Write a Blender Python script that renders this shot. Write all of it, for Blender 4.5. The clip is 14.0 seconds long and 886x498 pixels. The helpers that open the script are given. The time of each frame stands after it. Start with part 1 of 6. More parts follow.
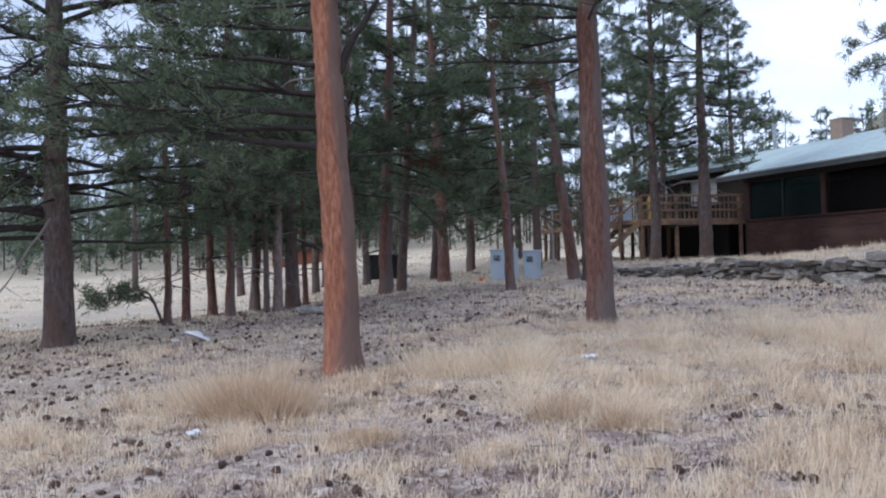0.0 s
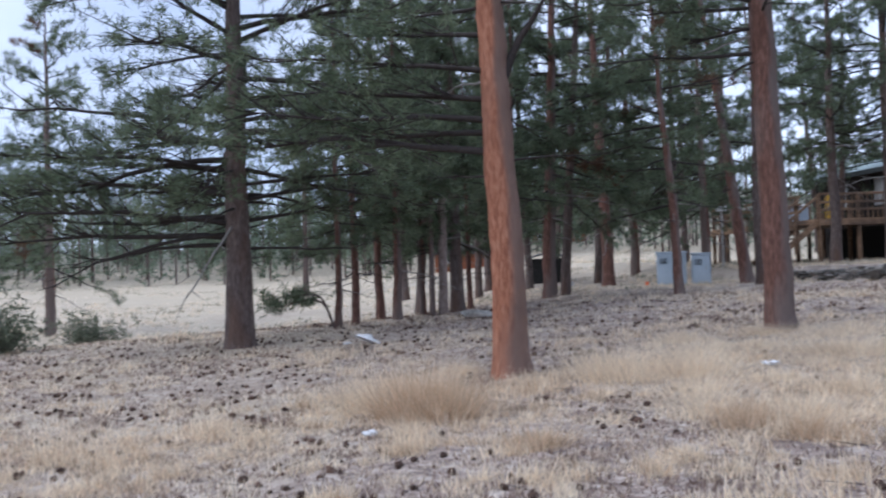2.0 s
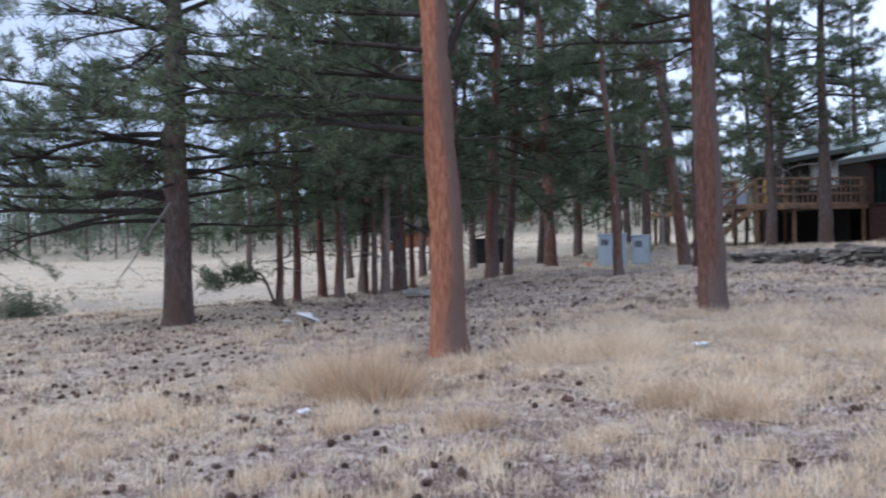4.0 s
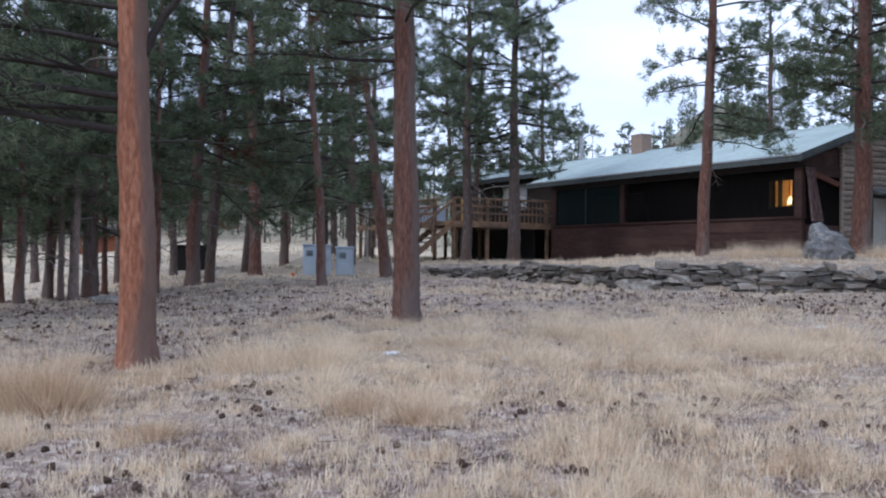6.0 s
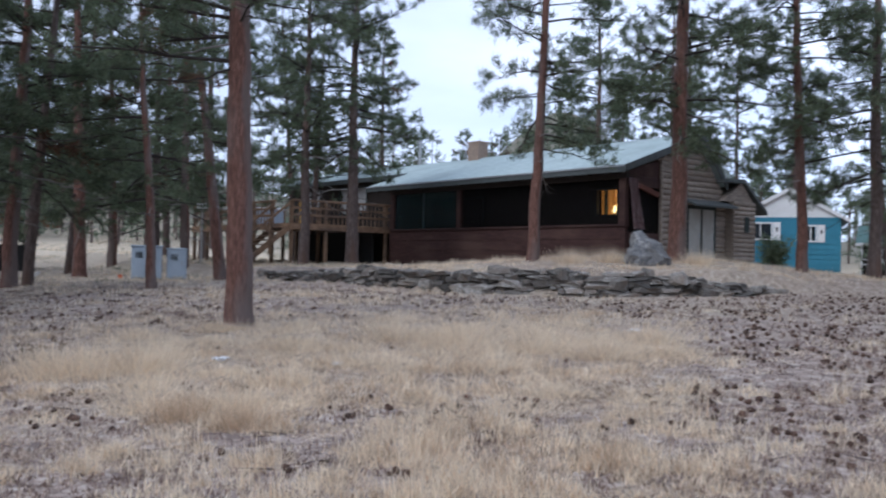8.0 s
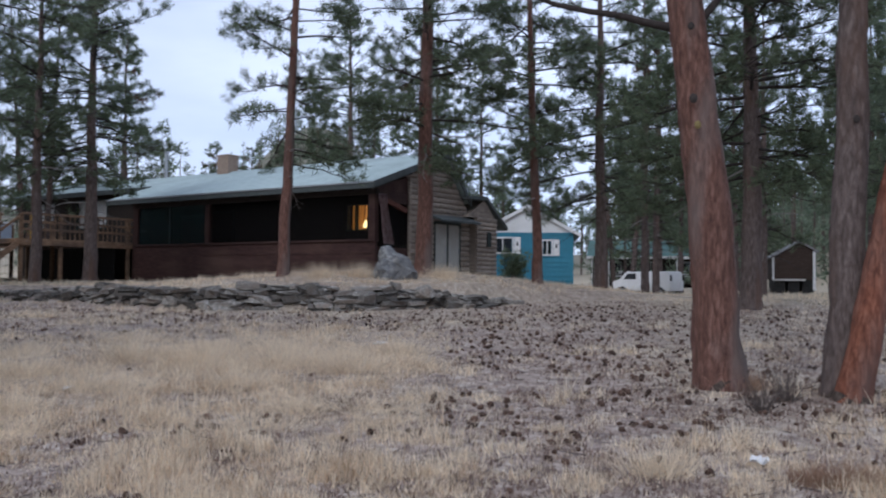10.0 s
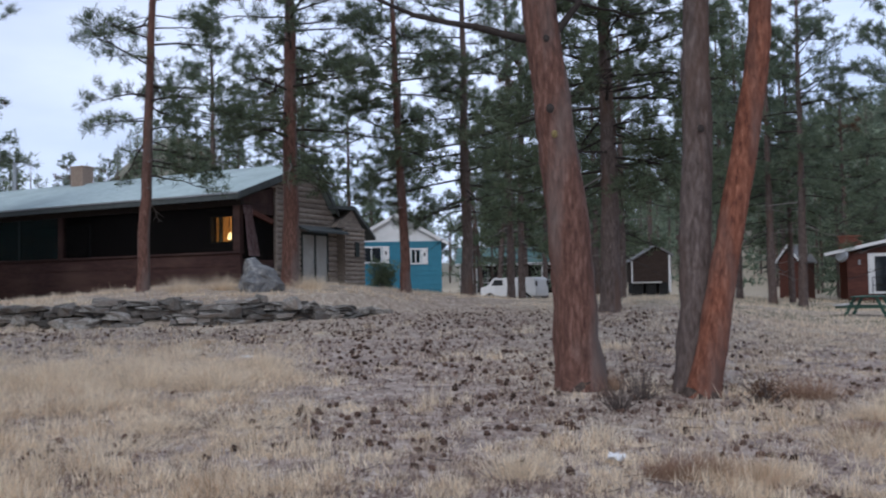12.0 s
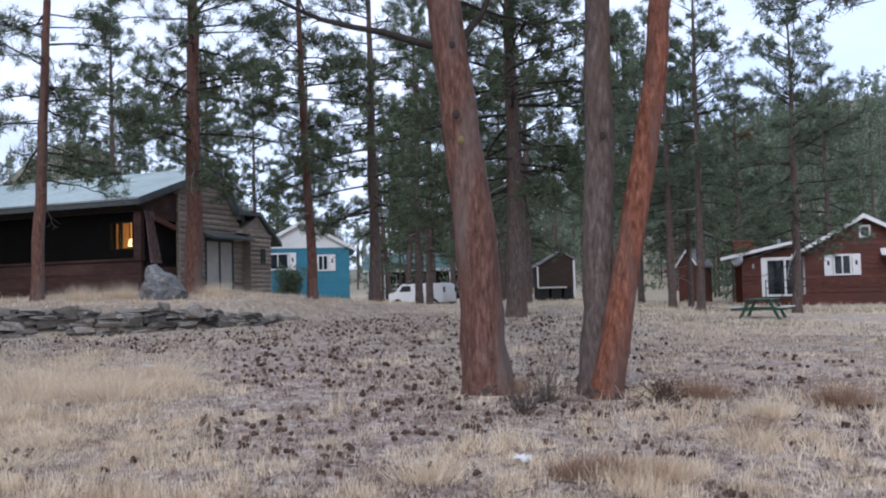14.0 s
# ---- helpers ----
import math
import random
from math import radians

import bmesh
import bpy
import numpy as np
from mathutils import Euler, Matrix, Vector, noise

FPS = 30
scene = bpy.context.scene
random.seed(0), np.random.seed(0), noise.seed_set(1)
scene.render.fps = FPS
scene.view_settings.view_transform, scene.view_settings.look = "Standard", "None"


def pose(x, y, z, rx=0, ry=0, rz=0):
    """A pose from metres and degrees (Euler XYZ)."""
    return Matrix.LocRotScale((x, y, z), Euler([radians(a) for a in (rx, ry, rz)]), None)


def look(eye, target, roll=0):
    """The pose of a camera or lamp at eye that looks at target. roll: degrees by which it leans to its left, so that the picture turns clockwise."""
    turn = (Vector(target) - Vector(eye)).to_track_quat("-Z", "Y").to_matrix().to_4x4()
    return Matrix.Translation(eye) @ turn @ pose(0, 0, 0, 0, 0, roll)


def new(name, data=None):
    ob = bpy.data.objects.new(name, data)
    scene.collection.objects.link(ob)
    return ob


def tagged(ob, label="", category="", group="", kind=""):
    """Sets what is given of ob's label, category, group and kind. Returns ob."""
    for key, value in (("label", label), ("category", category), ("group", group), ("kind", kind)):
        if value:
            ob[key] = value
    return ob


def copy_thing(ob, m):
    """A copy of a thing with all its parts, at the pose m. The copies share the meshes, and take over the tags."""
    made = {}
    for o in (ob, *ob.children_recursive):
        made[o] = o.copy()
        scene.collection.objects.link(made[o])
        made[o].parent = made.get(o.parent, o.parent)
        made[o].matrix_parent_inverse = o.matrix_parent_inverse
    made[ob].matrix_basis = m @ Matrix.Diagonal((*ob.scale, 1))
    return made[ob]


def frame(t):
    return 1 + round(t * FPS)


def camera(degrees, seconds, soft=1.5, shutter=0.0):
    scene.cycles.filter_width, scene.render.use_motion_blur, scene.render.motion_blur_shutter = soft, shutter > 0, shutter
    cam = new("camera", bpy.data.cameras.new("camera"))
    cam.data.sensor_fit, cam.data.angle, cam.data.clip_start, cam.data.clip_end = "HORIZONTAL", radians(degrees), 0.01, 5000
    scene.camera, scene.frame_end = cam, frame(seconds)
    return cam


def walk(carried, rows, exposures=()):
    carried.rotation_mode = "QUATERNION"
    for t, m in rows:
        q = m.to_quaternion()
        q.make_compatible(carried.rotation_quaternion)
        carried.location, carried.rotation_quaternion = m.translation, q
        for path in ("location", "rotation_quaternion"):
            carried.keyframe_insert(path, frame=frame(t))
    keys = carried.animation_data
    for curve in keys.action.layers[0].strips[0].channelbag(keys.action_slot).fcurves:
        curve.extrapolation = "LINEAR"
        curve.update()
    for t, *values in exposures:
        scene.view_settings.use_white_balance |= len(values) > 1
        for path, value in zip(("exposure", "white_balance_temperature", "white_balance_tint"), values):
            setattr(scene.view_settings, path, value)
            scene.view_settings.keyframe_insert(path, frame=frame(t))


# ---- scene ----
cam = camera(51.34, 14.0, soft=2.0, shutter=0.5)


def aim(x, y, z, yaw, pitch, roll):
    """Camera pose: yaw to the right of north (+y), pitch up, roll in degrees."""
    a, p = radians(yaw), radians(pitch)
    way = Vector((math.sin(a) * math.cos(p), math.cos(a) * math.cos(p), math.sin(p)))
    return look((x, y, z), Vector((x, y, z)) + way, roll)


WALK = [
    (0.0, -0.183, 0.076, 1.587, -30.262, 0.764, -1.539),
    (0.5, -0.192, 0.093, 1.58, -31.482, 0.338, -1.896),
    (1.0, -0.213, 0.095, 1.577, -33.856, 0.328, -2.133),
    (1.5, -0.244, 0.084, 1.576, -36.641, 0.965, -2.183),
    (2.0, -0.286, 0.071, 1.574, -40.191, 1.352, -1.916),
    (2.2, -0.292, 0.057, 1.569, -41.587, 1.148, -1.83),
    (2.65, -0.256, 0.067, 1.576, -43.0, 0.84, -1.574),
    (4.3, -0.171, 0.091, 1.591, -34.151, 0.12, -0.977),
    (4.5, -0.151, 0.087, 1.593, -32.058, 0.421, -0.837),
    (5.0, -0.093, 0.072, 1.591, -25.8, 0.728, -0.482),
    (5.5, -0.071, 0.091, 1.591, -21.53, 0.778, 0.213),
    (6.0, -0.044, 0.085, 1.589, -18.937, 0.457, 0.654),
    (6.5, -0.029, 0.061, 1.595, -17.887, 0.559, 0.57),
    (7.0, -0.013, 0.051, 1.596, -16.363, 0.493, 0.655),
    (7.5, 0.025, 0.042, 1.61, -13.222, 0.5, 0.633),
    (8.0, 0.066, 0.002, 1.616, -9.032, 0.786, 1.168),
    (8.5, 0.1, -0.045, 1.624, -5.836, 1.241, 0.794),
    (9.0, 0.147, -0.089, 1.624, -0.771, 1.695, 1.067),
    (9.2, 0.166, -0.109, 1.625, 1.037, 1.672, 1.069),
    (10.2, 0.194, -0.118, 1.623, 7.0, 1.991, 0.271),
    (11.5, 0.228, -0.13, 1.62, 11.83, 2.381, -0.705),
    (12.0, 0.244, -0.137, 1.622, 14.212, 2.465, -0.996),
    (12.5, 0.25, -0.135, 1.618, 16.415, 2.219, -1.089),
    (13.0, 0.249, -0.136, 1.615, 17.536, 2.649, -1.555),
    (13.5, 0.25, -0.137, 1.609, 18.978, 2.691, -1.528),
    (14.0, 0.255, -0.139, 1.607, 19.93, 2.742, -1.465),
]
# stops, kelvin and tint: the clip's camera darkens as the open sky comes into view
STOPS = ((0.0, 0.50, 5590, 12), (2.2, 0.51, 5590, 12), (5.0, 0.46, 5590, 12), (7.0, 0.34, 5600, 12), (8.5, 0.17, 5660, 12), (9.0, 0.07, 5670, 12), (11.5, -0.06, 5800, 12), (12.5, 0.08, 5800, 12), (14.0, 0.29, 5790, 13))
walk(cam, [(row[0], aim(*row[1:])) for row in WALK], STOPS)

# ---- light: a bright overcast evening sky ----
world = bpy.data.worlds.new("overcast_sky")
world.use_nodes = True
scene.world = world
wn, wl = world.node_tree.nodes, world.node_tree.links
sky = wn.new("ShaderNodeTexSky")
sky.sky_type, sky.sun_disc = "NISHITA", False
sky.sun_elevation, sky.sun_rotation = radians(42), radians(215)
sky.air_density, sky.dust_density, sky.altitude = 1.0, 1.5, 2300
cloud_at = wn.new("ShaderNodeTexCoord")
cloud_map = wn.new("ShaderNodeMapping")
cloud_map.inputs["Scale"].default_value = (1.0, 1.0, 3.2)
cloud = wn.new("ShaderNodeTexNoise")
cloud.inputs["Scale"].default_value, cloud.inputs["Detail"].default_value = 2.4, 5.0
cloud_tone = wn.new("ShaderNodeValToRGB")
cloud_tone.color_ramp.elements[0].position, cloud_tone.color_ramp.elements[0].color = 0.32, (4.6, 5.2, 6.5, 1)
cloud_tone.color_ramp.elements[1].position, cloud_tone.color_ramp.elements[1].color = 0.66, (7.1, 7.5, 8.4, 1)
cover = wn.new("ShaderNodeMix")
cover.data_type = "RGBA"
cover.inputs[0].default_value = 0.86
wl.new(cloud_at.outputs["Generated"], cloud_map.inputs["Vector"])
wl.new(cloud_map.outputs["Vector"], cloud.inputs["Vector"])
wl.new(cloud.outputs["Fac"], cloud_tone.inputs["Fac"])
wl.new(sky.outputs["Color"], cover.inputs[6])
# the cloud is thinner, and so brighter, towards the east
thin = wn.new("ShaderNodeVectorMath")
thin.operation, thin.inputs[1].default_value = "DOT_PRODUCT", (0.87, 0.5, 0.0)
thin_range = wn.new("ShaderNodeMapRange")
thin_range.inputs["From Min"].default_value, thin_range.inputs["From Max"].default_value = -0.3, 0.95
thin_range.inputs["To Min"].default_value, thin_range.inputs["To Max"].default_value = 0.80, 1.36
thin_cloud = wn.new("ShaderNodeVectorMath")
thin_cloud.operation = "SCALE"
wl.new(cloud_at.outputs["Generated"], thin.inputs[0])
wl.new(thin.outputs["Value"], thin_range.inputs["Value"])
wl.new(cloud_tone.outputs["Color"], thin_cloud.inputs[0])
wl.new(thin_range.outputs["Result"], thin_cloud.inputs["Scale"])
wl.new(thin_cloud.outputs[0], cover.inputs[7])
wl.new(cover.outputs[2], wn["Background"].inputs["Color"])
wn["Background"].inputs["Strength"].default_value = 0.125
sun = new("sun", bpy.data.lights.new("sun", "SUN"))
sun.data.energy, sun.data.angle, sun.data.color = 1.5, radians(40), (1.0, 0.95, 0.88)
sun.matrix_world = look((0, 0, 60), Vector((0, 0, 60)) - Vector((math.sin(radians(215)), math.cos(radians(215)), math.tan(radians(42)))))

# ---- materials ----
def surface(name, tones, size, rough=0.85, bump=0.3, wear=None, stretch=(1, 1, 1), metal=0.0, spread=0.0, cells=0.0, depth=0.02, gloss=0.3, flank=None):
    """A noisy surface: tones mix by a fine noise of that size in metres and a coarse one; wear is a stain colour;
    spread varies the brightness from piece to piece; cells adds cracked plates of that size;
    flank is the grey of the east side: bark tone and shaded side in one colour."""
    m = bpy.data.materials.new(name)
    m.use_nodes = True
    n, l = m.node_tree.nodes, m.node_tree.links
    shader = n["Principled BSDF"]
    shader.inputs["Roughness"].default_value, shader.inputs["Metallic"].default_value = rough, metal
    shader.inputs["Specular IOR Level"].default_value = gloss
    at = n.new("ShaderNodeTexCoord")
    place = n.new("ShaderNodeMapping")
    place.inputs["Scale"].default_value = stretch
    l.new(at.outputs["Object"], place.inputs["Vector"])
    info = n.new("ShaderNodeObjectInfo")
    fine = n.new("ShaderNodeTexNoise")
    fine.inputs["Scale"].default_value, fine.inputs["Detail"].default_value, fine.inputs["Roughness"].default_value = 1 / size, 8, 0.65
    coarse = n.new("ShaderNodeTexNoise")
    coarse.inputs["Scale"].default_value, coarse.inputs["Detail"].default_value = 0.12 / size, 4
    for tex in (fine, coarse):
        l.new(place.outputs["Vector"], tex.inputs["Vector"])
    ramp = n.new("ShaderNodeValToRGB")
    ramp.color_ramp.elements.remove(ramp.color_ramp.elements[1])
    for i, tone in enumerate(tones):
        e = ramp.color_ramp.elements[0] if i == 0 else ramp.color_ramp.elements.new(0.5)
        e.position = 0.3 + 0.4 * i / max(1, len(tones) - 1)
        e.color = (*tone, 1)
    l.new(fine.outputs["Fac"], ramp.inputs["Fac"])
    colour, height = ramp.outputs["Color"], fine.outputs["Fac"]
    if cells:
        plates = n.new("ShaderNodeTexVoronoi")
        plates.feature = "DISTANCE_TO_EDGE"
        plates.inputs["Scale"].default_value = 1 / cells
        warp = n.new("ShaderNodeMix")
        warp.data_type, warp.inputs[0].default_value = "RGBA", 0.09
        l.new(place.outputs["Vector"], warp.inputs[6])
        l.new(fine.outputs["Color"], warp.inputs[7])
        l.new(warp.outputs[2], plates.inputs["Vector"])
        crack = n.new("ShaderNodeMapRange")
        crack.inputs["From Max"].default_value = 0.11
        l.new(plates.outputs["Distance"], crack.inputs["Value"])
        dark = n.new("ShaderNodeMix")
        dark.data_type, dark.blend_type = "RGBA", "MULTIPLY"
        dark.inputs[0].default_value, dark.inputs[7].default_value = 1.0, (0.86, 0.82, 0.80, 1)
        flip = n.new("ShaderNodeMath")
        flip.operation, flip.inputs[0].default_value = "SUBTRACT", 1.0
        l.new(crack.outputs["Result"], flip.inputs[1])
        l.new(flip.outputs[0], dark.inputs[0])
        l.new(colour, dark.inputs[6])
        both = n.new("ShaderNodeMath")
        both.operation = "MULTIPLY_ADD"
        l.new(crack.outputs["Result"], both.inputs[0])
        both.inputs[1].default_value = 0.6
        l.new(height, both.inputs[2])
        colour, height = dark.outputs[2], both.outputs[0]
    if wear:
        mask = n.new("ShaderNodeMapRange")
        mask.inputs["From Min"].default_value, mask.inputs["From Max"].default_value, mask.inputs["To Max"].default_value = 0.48, 0.68, 0.85
        l.new(coarse.outputs["Fac"], mask.inputs["Value"])
        worn = n.new("ShaderNodeMix")
        worn.data_type = "RGBA"
        worn.inputs[7].default_value = (*wear, 1)
        l.new(mask.outputs["Result"], worn.inputs[0])
        l.new(colour, worn.inputs[6])
        colour = worn.outputs[2]
    # greys the east flank: its shaded side is put into the bark colour
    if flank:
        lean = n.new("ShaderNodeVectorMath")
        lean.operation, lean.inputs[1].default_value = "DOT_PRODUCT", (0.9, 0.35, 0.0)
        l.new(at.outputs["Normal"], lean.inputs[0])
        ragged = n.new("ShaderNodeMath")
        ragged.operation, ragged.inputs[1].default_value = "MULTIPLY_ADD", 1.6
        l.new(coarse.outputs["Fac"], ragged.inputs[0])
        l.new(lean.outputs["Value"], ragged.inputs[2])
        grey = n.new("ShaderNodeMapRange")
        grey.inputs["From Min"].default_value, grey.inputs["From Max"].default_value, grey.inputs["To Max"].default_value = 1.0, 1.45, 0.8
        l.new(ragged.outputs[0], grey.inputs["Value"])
        flank_shade = n.new("ShaderNodeMix")
        flank_shade.data_type, flank_shade.inputs[7].default_value = "RGBA", (*flank, 1)
        l.new(grey.outputs["Result"], flank_shade.inputs[0])
        l.new(colour, flank_shade.inputs[6])
        colour = flank_shade.outputs[2]
    if spread:
        vary = n.new("ShaderNodeMapRange")
        vary.inputs["To Min"].default_value, vary.inputs["To Max"].default_value = 1 - spread, 1 + spread
        geo = n.new("ShaderNodeNewGeometry")
        mixed = n.new("ShaderNodeMath")
        mixed.operation = "ADD"
        wrap = n.new("ShaderNodeMath")
        wrap.operation = "FRACT"
        l.new(geo.outputs["Random Per Island"], mixed.inputs[0])
        l.new(info.outputs["Random"], mixed.inputs[1])
        l.new(mixed.outputs[0], wrap.inputs[0])
        l.new(wrap.outputs[0], vary.inputs["Value"])
        tint = n.new("ShaderNodeVectorMath")
        tint.operation = "SCALE"
        l.new(colour, tint.inputs[0])
        l.new(vary.outputs["Result"], tint.inputs["Scale"])
        colour = tint.outputs[0]
    l.new(colour, shader.inputs["Base Color"])
    if bump:
        b = n.new("ShaderNodeBump")
        b.inputs["Strength"].default_value, b.inputs["Distance"].default_value = bump, depth
        l.new(height, b.inputs["Height"])
        l.new(b.outputs["Normal"], shader.inputs["Normal"])
    return m


def leafy(name, tones, spread=0.45):
    """Needles and blades: colour varies from piece to piece, some light passes through."""
    m = surface(name, tones, 0.35, 0.6, 0.0, spread=spread)
    n, l = m.node_tree.nodes, m.node_tree.links
    shader = n["Principled BSDF"]
    thin = n.new("ShaderNodeBsdfTranslucent")
    mix = n.new("ShaderNodeMixShader")
    mix.inputs[0].default_value = 0.45
    l.new(shader.inputs["Base Color"].links[0].from_socket, thin.inputs["Color"])
    l.new(shader.outputs[0], mix.inputs[1])
    l.new(thin.outputs[0], mix.inputs[2])
    l.new(mix.outputs[0], n["Material Output"].inputs["Surface"])
    return m


def plain_glass(name, tint, rough=0.03, clear=0.3, gloss=0.5):
    m = bpy.data.materials.new(name)
    m.use_nodes = True
    n, l = m.node_tree.nodes, m.node_tree.links
    shader = n["Principled BSDF"]
    shader.inputs["Base Color"].default_value = (*tint, 1)
    shader.inputs["Roughness"].default_value = rough
    shader.inputs["Specular IOR Level"].default_value = gloss
    see = n.new("ShaderNodeBsdfTransparent")
    mix = n.new("ShaderNodeMixShader")
    mix.inputs[0].default_value = clear
    l.new(shader.outputs[0], mix.inputs[1])
    l.new(see.outputs[0], mix.inputs[2])
    l.new(mix.outputs[0], n["Material Output"].inputs["Surface"])
    return m


def glowing(name, colour, strength):
    m = bpy.data.materials.new(name)
    m.use_nodes = True
    shader = m.node_tree.nodes["Principled BSDF"]
    shader.inputs["Base Color"].default_value = (*colour, 1)
    shader.inputs["Emission Color"].default_value = (*colour, 1)
    shader.inputs["Emission Strength"].default_value = strength
    return m


# flank holds grey bark and the shaded east side in one colour
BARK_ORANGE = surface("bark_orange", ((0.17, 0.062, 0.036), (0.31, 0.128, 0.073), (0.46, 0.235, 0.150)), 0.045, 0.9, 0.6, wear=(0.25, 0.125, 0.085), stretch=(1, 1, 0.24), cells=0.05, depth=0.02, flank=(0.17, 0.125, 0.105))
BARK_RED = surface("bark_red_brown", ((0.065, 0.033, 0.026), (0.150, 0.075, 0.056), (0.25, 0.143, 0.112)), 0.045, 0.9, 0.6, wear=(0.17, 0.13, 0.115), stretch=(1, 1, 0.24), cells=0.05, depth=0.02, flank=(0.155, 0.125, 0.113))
BARK_RUST = surface("bark_deep_red", ((0.085, 0.030, 0.020), (0.22, 0.082, 0.048), (0.34, 0.15, 0.095)), 0.045, 0.9, 0.7, wear=(0.14, 0.09, 0.075), stretch=(1, 1, 0.24), cells=0.05, depth=0.02)
BARK_GREY = surface("bark_grey_brown", ((0.055, 0.042, 0.037), (0.125, 0.096, 0.086), (0.21, 0.168, 0.152)), 0.045, 0.95, 0.6, wear=(0.12, 0.07, 0.05), stretch=(1, 1, 0.24), cells=0.045, depth=0.02)
BARK_PALE = surface("pale_weathered_trunk", ((0.13, 0.095, 0.08), (0.24, 0.185, 0.16), (0.34, 0.28, 0.25)), 0.045, 0.9, 0.7, stretch=(1, 1, 0.3))
CHAR = surface("charred_bark", ((0.025, 0.019, 0.016), (0.07, 0.052, 0.043), (0.14, 0.11, 0.09)), 0.04, 0.95, 0.9)
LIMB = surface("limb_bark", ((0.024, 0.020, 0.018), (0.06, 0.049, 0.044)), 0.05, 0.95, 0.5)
LICHEN = surface("yellowish_knot", ((0.10, 0.07, 0.03), (0.30, 0.24, 0.10)), 0.02, 0.9, 0.4)
DEAD = surface("dead_grey_twigs", ((0.16, 0.145, 0.135), (0.28, 0.26, 0.24)), 0.05, 0.9, 0.3)
NEEDLES = leafy("pine_needles", ((0.045, 0.064, 0.040), (0.120, 0.150, 0.088), (0.185, 0.212, 0.130)))
NEEDLES_BLUE = leafy("pine_needles_bluish", ((0.045, 0.064, 0.046), (0.135, 0.172, 0.112), (0.21, 0.245, 0.16)))
# paler than the near needles: distance haze is put into their colour
NEEDLES_HAZED = leafy("far_hazed_needles", ((0.085, 0.115, 0.080), (0.165, 0.205, 0.140), (0.24, 0.275, 0.19)))
RUSTY = leafy("rusty_dead_needles", ((0.09, 0.045, 0.025), (0.15, 0.08, 0.045)))
STRAW = leafy("dry_straw_grass", ((0.59, 0.475, 0.345), (0.80, 0.675, 0.505), (0.91, 0.80, 0.63)), 0.22)
FALLEN = leafy("fallen_brown_needles", ((0.16, 0.11, 0.088), (0.25, 0.18, 0.148), (0.34, 0.255, 0.212)), 0.35)
LITTER = leafy("dry_needle_litter", ((0.28, 0.21, 0.165), (0.53, 0.43, 0.34), (0.73, 0.62, 0.505)), 0.38)
GOLD = leafy("golden_bunch_grass", ((0.46, 0.32, 0.205), (0.62, 0.475, 0.325), (0.72, 0.585, 0.435)), 0.3)
WEED = leafy("withered_brown_weeds", ((0.22, 0.125, 0.08), (0.36, 0.235, 0.16), (0.48, 0.35, 0.25)), 0.3)
CONE = surface("pine_cone_brown", ((0.045, 0.027, 0.020), (0.13, 0.080, 0.058)), 0.02, 0.9, 0.5, spread=0.5)
STONE = surface("lichen_grey_stone", ((0.07, 0.065, 0.058), (0.20, 0.185, 0.165), (0.42, 0.395, 0.355)), 0.11, 0.9, 0.7, wear=(0.16, 0.125, 0.10), spread=0.68, depth=0.04)
BOULDER = surface("blue_grey_boulder", ((0.085, 0.09, 0.095), (0.19, 0.192, 0.195), (0.36, 0.352, 0.335)), 0.11, 0.9, 0.8, wear=(0.13, 0.125, 0.12), depth=0.05)
ROCK = surface("pale_granite_outcrop", ((0.24, 0.21, 0.19), (0.40, 0.365, 0.34), (0.52, 0.485, 0.46)), 0.9, 0.9, 0.8, wear=(0.17, 0.15, 0.13), depth=0.3)
ROOF = surface("pale_green_roofing", ((0.30, 0.375, 0.37), (0.37, 0.45, 0.44), (0.44, 0.51, 0.50)), 0.25, 0.7, 0.15, wear=(0.29, 0.35, 0.345))
FASCIA = surface("dark_green_fascia", ((0.055, 0.065, 0.065), (0.09, 0.10, 0.10)), 0.2, 0.6, 0.15)
SOFFIT = surface("dark_soffit_boards", ((0.028, 0.022, 0.019), (0.05, 0.04, 0.034)), 0.1, 0.8, 0.2, stretch=(0.2, 1, 1))
REDWOOD = surface("red_brown_stained_boards", ((0.022, 0.010, 0.0085), (0.040, 0.018, 0.0155), (0.060, 0.029, 0.025)), 0.09, 0.75, 0.3, wear=(0.08, 0.045, 0.035), stretch=(0.25, 1, 1), spread=0.12)
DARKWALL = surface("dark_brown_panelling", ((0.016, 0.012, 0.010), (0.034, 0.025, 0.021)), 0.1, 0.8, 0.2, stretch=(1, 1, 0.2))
LOG = surface("grey_tan_log_siding", ((0.17, 0.14, 0.115), (0.27, 0.225, 0.187), (0.36, 0.305, 0.255)), 0.08, 0.85, 0.4, wear=(0.19, 0.15, 0.12), stretch=(0.25, 0.25, 1), spread=0.15)
GREYDOOR = surface("pale_grey_painted_door", ((0.33, 0.32, 0.29), (0.42, 0.41, 0.38)), 0.15, 0.7, 0.1, wear=(0.29, 0.27, 0.24))
DARKTRIM = surface("dark_green_trim", ((0.018, 0.026, 0.025), (0.035, 0.045, 0.043)), 0.1, 0.7, 0.15)
DECKWOOD = surface("weathered_deck_timber", ((0.14, 0.085, 0.052), (0.24, 0.152, 0.095), (0.34, 0.23, 0.152)), 0.07, 0.85, 0.35, wear=(0.09, 0.065, 0.052), stretch=(0.3, 0.3, 1), spread=0.2)
BLUEPAINT = surface("teal_blue_painted_boards", ((0.035, 0.17, 0.25), (0.05, 0.21, 0.30)), 0.3, 0.7, 0.1, wear=(0.045, 0.17, 0.235), spread=0.06)
